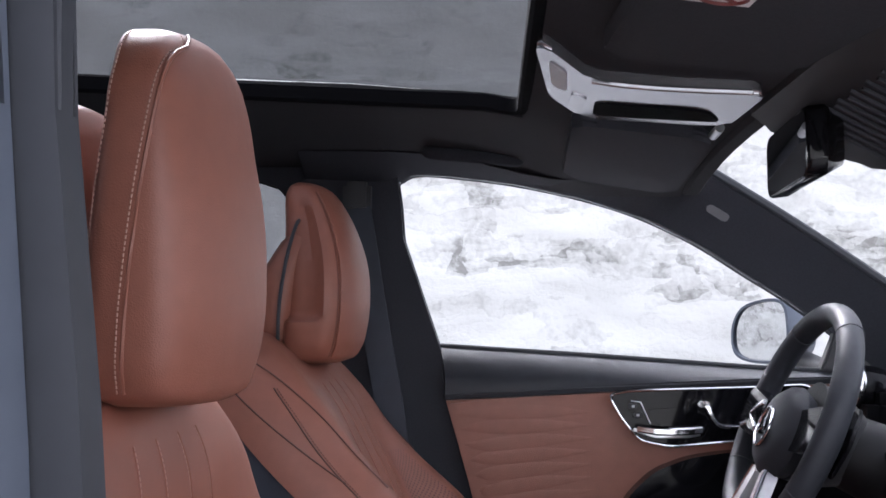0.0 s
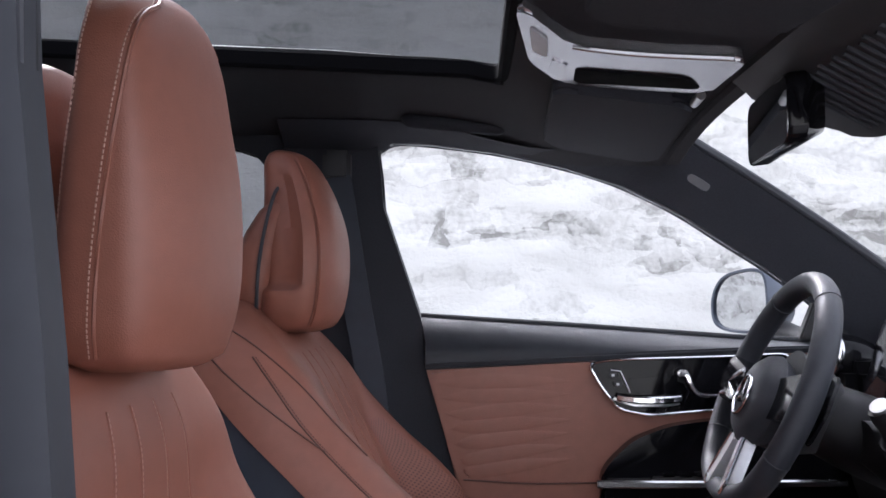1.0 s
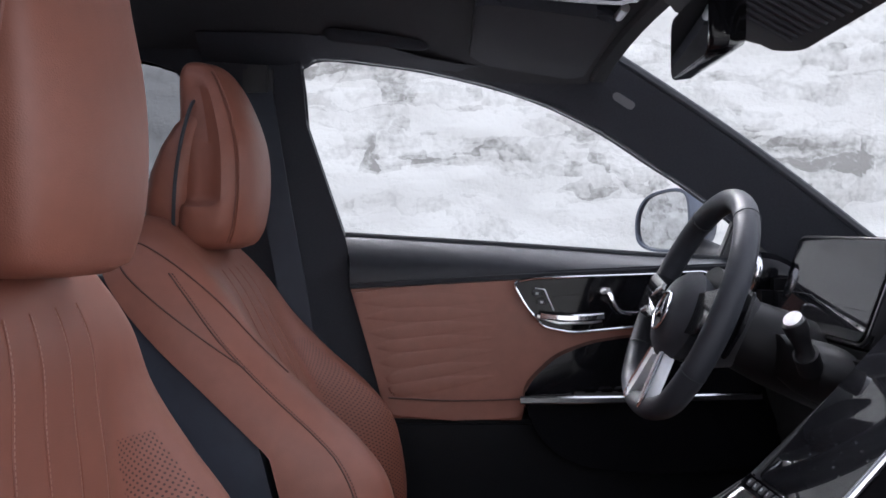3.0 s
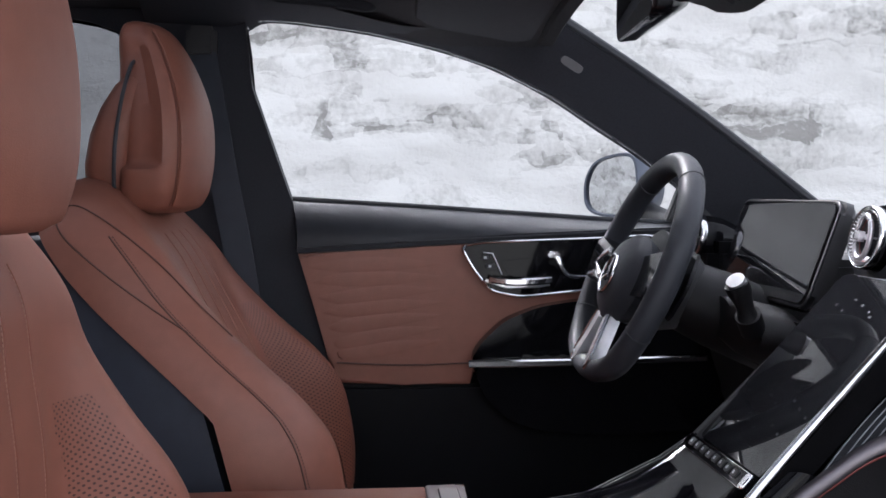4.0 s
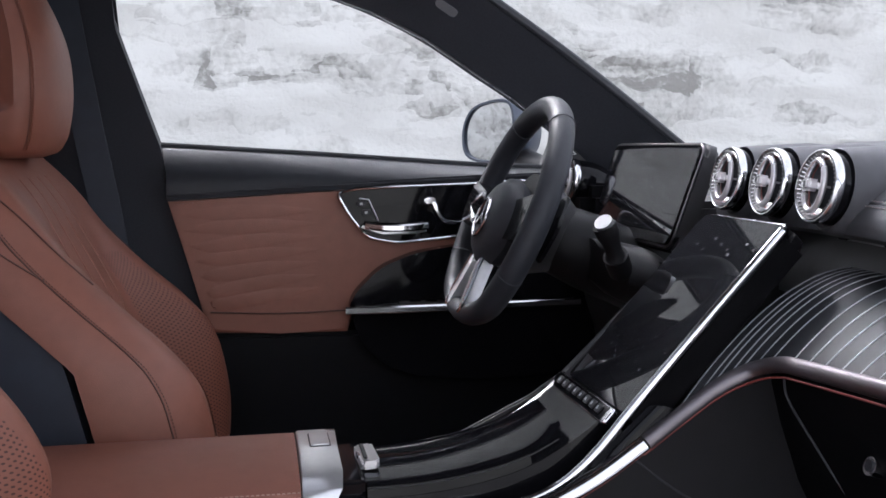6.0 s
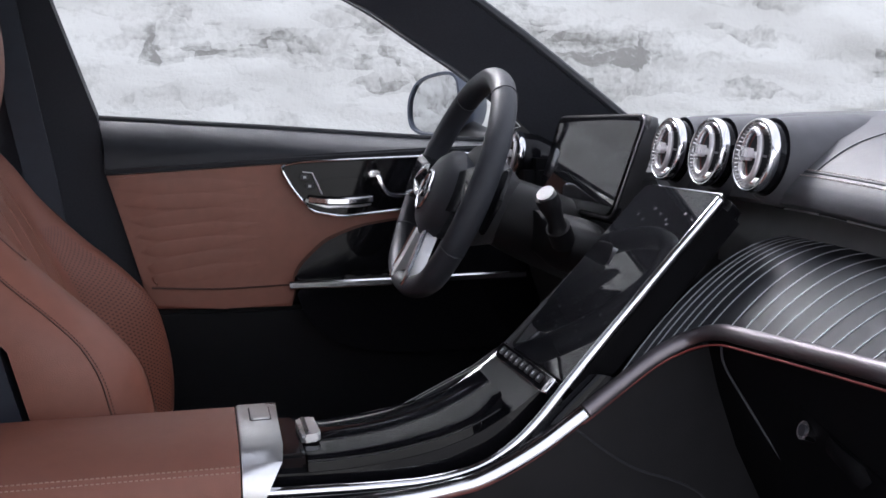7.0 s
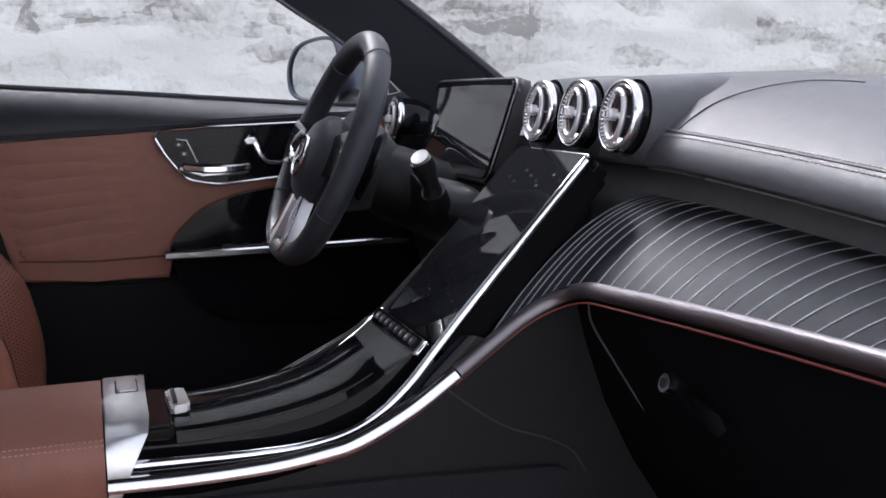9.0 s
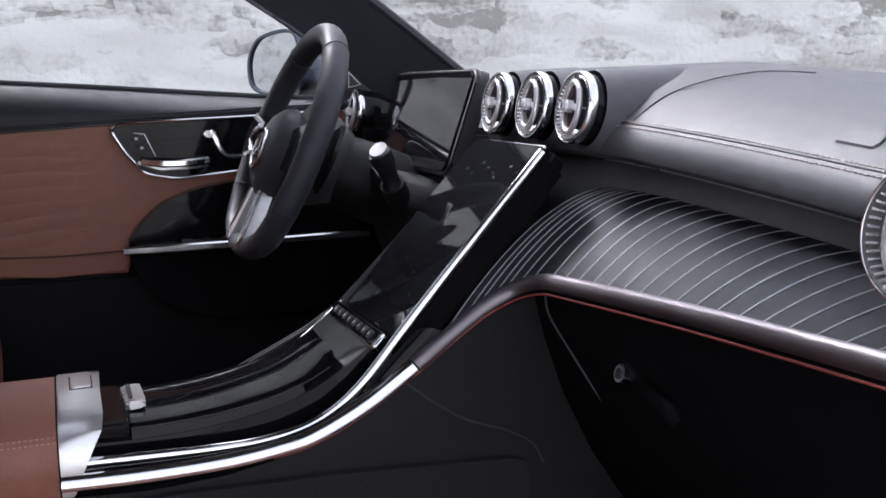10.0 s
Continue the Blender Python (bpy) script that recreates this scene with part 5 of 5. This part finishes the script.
for sg in (-1, 1):
    sp = part("spoke", slab(round_poly([(0.045, 0.022), (0.155, 0.040), (0.162, -0.004), (0.140, -0.030), (0.05, -0.036)], 0.01), lambda u, v, d: (d, sg * u, v), -0.026 if sg > 0 else -0.008, 0.012, 0.004), PIANO, wheel, "gloss black spoke with buttons")
    part("spoke_trim", sweep([(-0.033 if sg > 0 else 0.002, sg * u, v) for u, v in ((0.034, 0.018), (0.062, 0.009), (0.092, -0.004), (0.062, -0.014), (0.034, -0.024))], bar(0.006, 0.008)), SATIN, sp, "silver V-shaped trim")
    for i in range(3 if sg > 0 else 0):
        for j in range(2):
            part("wheel_button", box(-0.0135, -0.010, sg * (0.090 + 0.02 * i) - 0.007, sg * (0.090 + 0.02 * i) + 0.007, 0.006 + 0.012 * j, 0.015 + 0.012 * j, 0.001), PLASTIC, sp)
    low = part("lower_spoke", slab(round_poly([(0.012, -0.074), (0.032, -0.070), (0.042, -0.110), (0.050, -0.148), (0.034, -0.158), (0.022, -0.118)], 0.006), lambda u, v, d: (d + 0.06 * (v + 0.10), sg * u, v), -0.016, 0.004, 0.004), SATIN, wheel, "satin silver lower spoke")
    part("spoke_edge", sweep(spline([(-0.014, sg * 0.033, -0.072), (-0.0165, sg * 0.043, -0.110), (-0.0185, sg * 0.0495, -0.142), (-0.019, sg * 0.042, -0.156)], 16), circle(0.0028, 8)), CHROME, low, "polished edge")
    part("shift_paddle", slab(round_poly([(0.085, 0.03), (0.14, 0.055), (0.15, 0.0), (0.13, -0.05), (0.09, -0.03)], 0.01), lambda u, v, d: (d, sg * u, v), 0.035, 0.040, 0.0015), PIANO, wheel)

col = thing("steering_column", "black steering column shroud with selector stalk", "steering column")
ax = Vector((0.916, 0, -0.40))
c0 = Vector((0.47, 0.37, 0.985))
rings = []
for d, ry, rz in ((0.0, 0.045, 0.045), (0.03, 0.065, 0.052), (0.09, 0.07, 0.058), (0.2, 0.07, 0.06)):
    o = c0 + ax * d
    rings.append([(o.x + 0.40 * rz * math.sin(q), o.y + ry * math.cos(q), o.z + 0.916 * rz * math.sin(q)) for q in [2 * math.pi * i / 32 for i in range(32)]])
COLUMN = material("satin_black_shroud", (0.006, 0.006, 0.007), 0.5, vary=0.1, spec=0.2)
part("shroud", loft(rings), COLUMN, col, "black shroud")
part("knee_panel", slab([(0.12, 0.92), (0.66, 0.92), (0.66, 0.70), (0.12, 0.72)], lambda u, v, d: (0.62 + (0.93 - v) * 0.35 + d, u, v), 0, 0.03, 0.008), PLASTIC, col)
stk = spline([(0.534, 0.196, 0.958), (0.530, 0.192, 0.968), (0.522, 0.187, 0.986), (0.513, 0.183, 1.003)], 14)
part("stalk_housing", loft([[(o_[0], o_[1] + ry_ * math.cos(q), o_[2] + rz_ * math.sin(q)) for q in [2 * math.pi * i / 28 for i in range(28)]] for o_, ry_, rz_ in (((0.535, 0.30, 0.945), 0.045, 0.03), ((0.555, 0.28, 0.935), 0.082, 0.040), ((0.60, 0.27, 0.918), 0.09, 0.046), ((0.66, 0.27, 0.89), 0.09, 0.046))]), COLUMN, col)
part("selector_stalk", sweep(stk, circle(0.013, 14), scale=lambda u: 1.15 - 0.3 * math.sin(math.pi * min(1, u * 1.3)) + 0.1 * u), COLUMN, col, "black gear selector stalk")
part("stalk_end", sweep([(0.5165, 0.184, 1.000), (0.5095, 0.179, 1.0085)], circle(0.0125, 16)), SATIN, col, "silver stalk end")
part("stalk_collar", sweep([(0.548, 0.212, 0.938), (0.533, 0.194, 0.961)], circle(0.017, 20)), COLUMN, col)

# ---------------------------------------------------------------- overhead
OHC = material("glossy_silver_plastic", (0.55, 0.55, 0.57), 0.2, 0.85, vary=0.06)
ohc = thing("overhead_console", "silver-edged overhead console with lamps and dark slot", "overhead console")


def ceil(x, y, d):
    return (x, y, roof_z(x, y) - d)


oo = round_poly([(0.046, -0.095), (0.056, -0.108), (0.111, -0.028), (0.278, -0.054), (0.292, -0.04), (0.290, 0.112), (0.27, 0.122), (0.115, 0.156), (0.070, 0.09)], 0.02)
part("console_body", slab(oo, ceil, -0.01, 0.014, 0.005, 3), OHC, ohc, "brushed silver surround")
part("dark_slot", slab(round_poly([(0.122, 0.060), (0.25, 0.045), (0.275, 0.095), (0.126, 0.128)], 0.012), ceil, 0.012, 0.0155, 0.001), CARPET, ohc)
part("map_lamp", slab(round_poly([(0.062, -0.06), (0.082, -0.035), (0.088, 0.04), (0.070, 0.03)], 0.01), ceil, 0.012, 0.0165, 0.001), GREY_PLASTIC, ohc)
part("call_button", slab(round_poly([(0.094, 0.045), (0.112, 0.050), (0.112, 0.10), (0.094, 0.095)], 0.004), ceil, 0.012, 0.0160, 0.001), OHC, ohc)
part("console_rib", sweep([ceil(0.111 + 0.165 * i / 10, -0.026 - 0.026 * i / 10, 0.012) for i in range(11)], circle(0.004, 8)), OHC, ohc)

visor = thing("sun_visor", "dark grey fabric sun visor folded against the roof", "sun visor", "sun visors")
vo = round_poly([(0.105, 0.16), (0.285, 0.17), (0.30, 0.54), (0.115, 0.50)], 0.03)
part("visor_panel", slab(vo, ceil, 0.004, 0.022, 0.007), LINER_GREY, visor)
part("visor_pivot", sweep([ceil(0.285, 0.14, 0.012), ceil(0.285, 0.18, 0.014)], circle(0.006, 10)), SATIN, visor)
visor2 = thing("sun_visor", "dark fabric sun visor with a warning label", "sun visor", "sun visors")
part("visor_panel", slab([(u, -v) for u, v in vo], ceil, 0.004, 0.022, 0.007), LINER, visor2)
part("warning_label", slab([(0.143, -0.428), (0.189, -0.428), (0.189, -0.384), (0.143, -0.384)], ceil, 0.0222, 0.0252), material("white_label", (0.7, 0.68, 0.66), 0.5), visor2, "white paper label with a red sign")
part("label_stripe", slab([(0.131, -0.428), (0.143, -0.428), (0.143, -0.384), (0.131, -0.384)], ceil, 0.0222, 0.0252), material("tan_label", (0.5, 0.33, 0.18), 0.5), visor2)
sg_ = [(0.166 + 0.017 * math.cos(2 * math.pi * i / 32), -0.406 + 0.017 * math.sin(2 * math.pi * i / 32)) for i in range(32)]
part("label_sign", sweep([ceil(u, v, 0.0258) for u, v in sg_], circle(0.0016, 6), closed=True), RED_BROWN, visor2)
part("label_bar", sweep([ceil(0.155, -0.417, 0.0258), ceil(0.177, -0.395, 0.0258)], circle(0.0015, 6)), RED_BROWN, visor2)

rear = thing("rear_view_mirror", "black interior mirror under the windscreen header", "rear view mirror")
mm = round_poly([(0.0, 0.0), (0.0, 0.075), (0.21, 0.075), (0.21, 0.0)], 0.02)


def on_mir(u, v, d):
    a = radians(14)
    return (0.322 + d + 0.06 * math.sin(a) * (u / 0.2), -0.085 + u, 1.300 + v + 0.12 * d)


part("housing", loft([[on_mir(0.105 + (u - 0.105) * k, 0.0375 + (v - 0.0375) * k, d) for u, v in mm] for d, k in ((0.0, 0.97), (0.004, 1.0), (0.02, 1.0), (0.045, 0.7))]), PIANO, rear)
part("mirror_glass", slab([(0.105 + (u - 0.105) * 0.95, 0.0375 + (v - 0.0375) * 0.93) for u, v in mm], on_mir, -0.001, 0.003), STEEL, rear)
part("mirror_stem", sweep([(0.365, 0.02, 1.345), (0.40, 0.02, 1.385)], circle(0.016, 12)), PLASTIC, rear)


def under_cover(u, v, d):
    return (u, v, 1.392 - 0.5 * (u - 0.31) - d)


part("sensor_cover", slab(round_poly([(0.305, -0.34), (0.435, -0.34), (0.455, 0.02), (0.425, 0.085), (0.305, 0.10)], 0.03), under_cover, -0.05, 0.0, 0.012, 3), PLASTIC, rear, "black ribbed sensor cover")
for i in range(14):
    part("cover_slat", sweep([under_cover(0.345 + 0.004 * (i % 2), -0.26 + 0.019 * i, 0.0015), under_cover(0.435, -0.25 + 0.019 * i, 0.0015)], bar(0.005, 0.004)), RUBBER, rear)

grab = thing("grab_handle", "dark grey roof grab handle above the driver window", "grab handle")
part("handle_bar", sweep(spline([(-0.11, 0.575, 1.448), (-0.10, 0.555, 1.436), (-0.06, 0.545, 1.430), (0.0, 0.545, 1.425), (0.04, 0.55, 1.422), (0.055, 0.575, 1.434)], 24), circle(0.009, 12, 0.012)), LINER_GREY, grab)
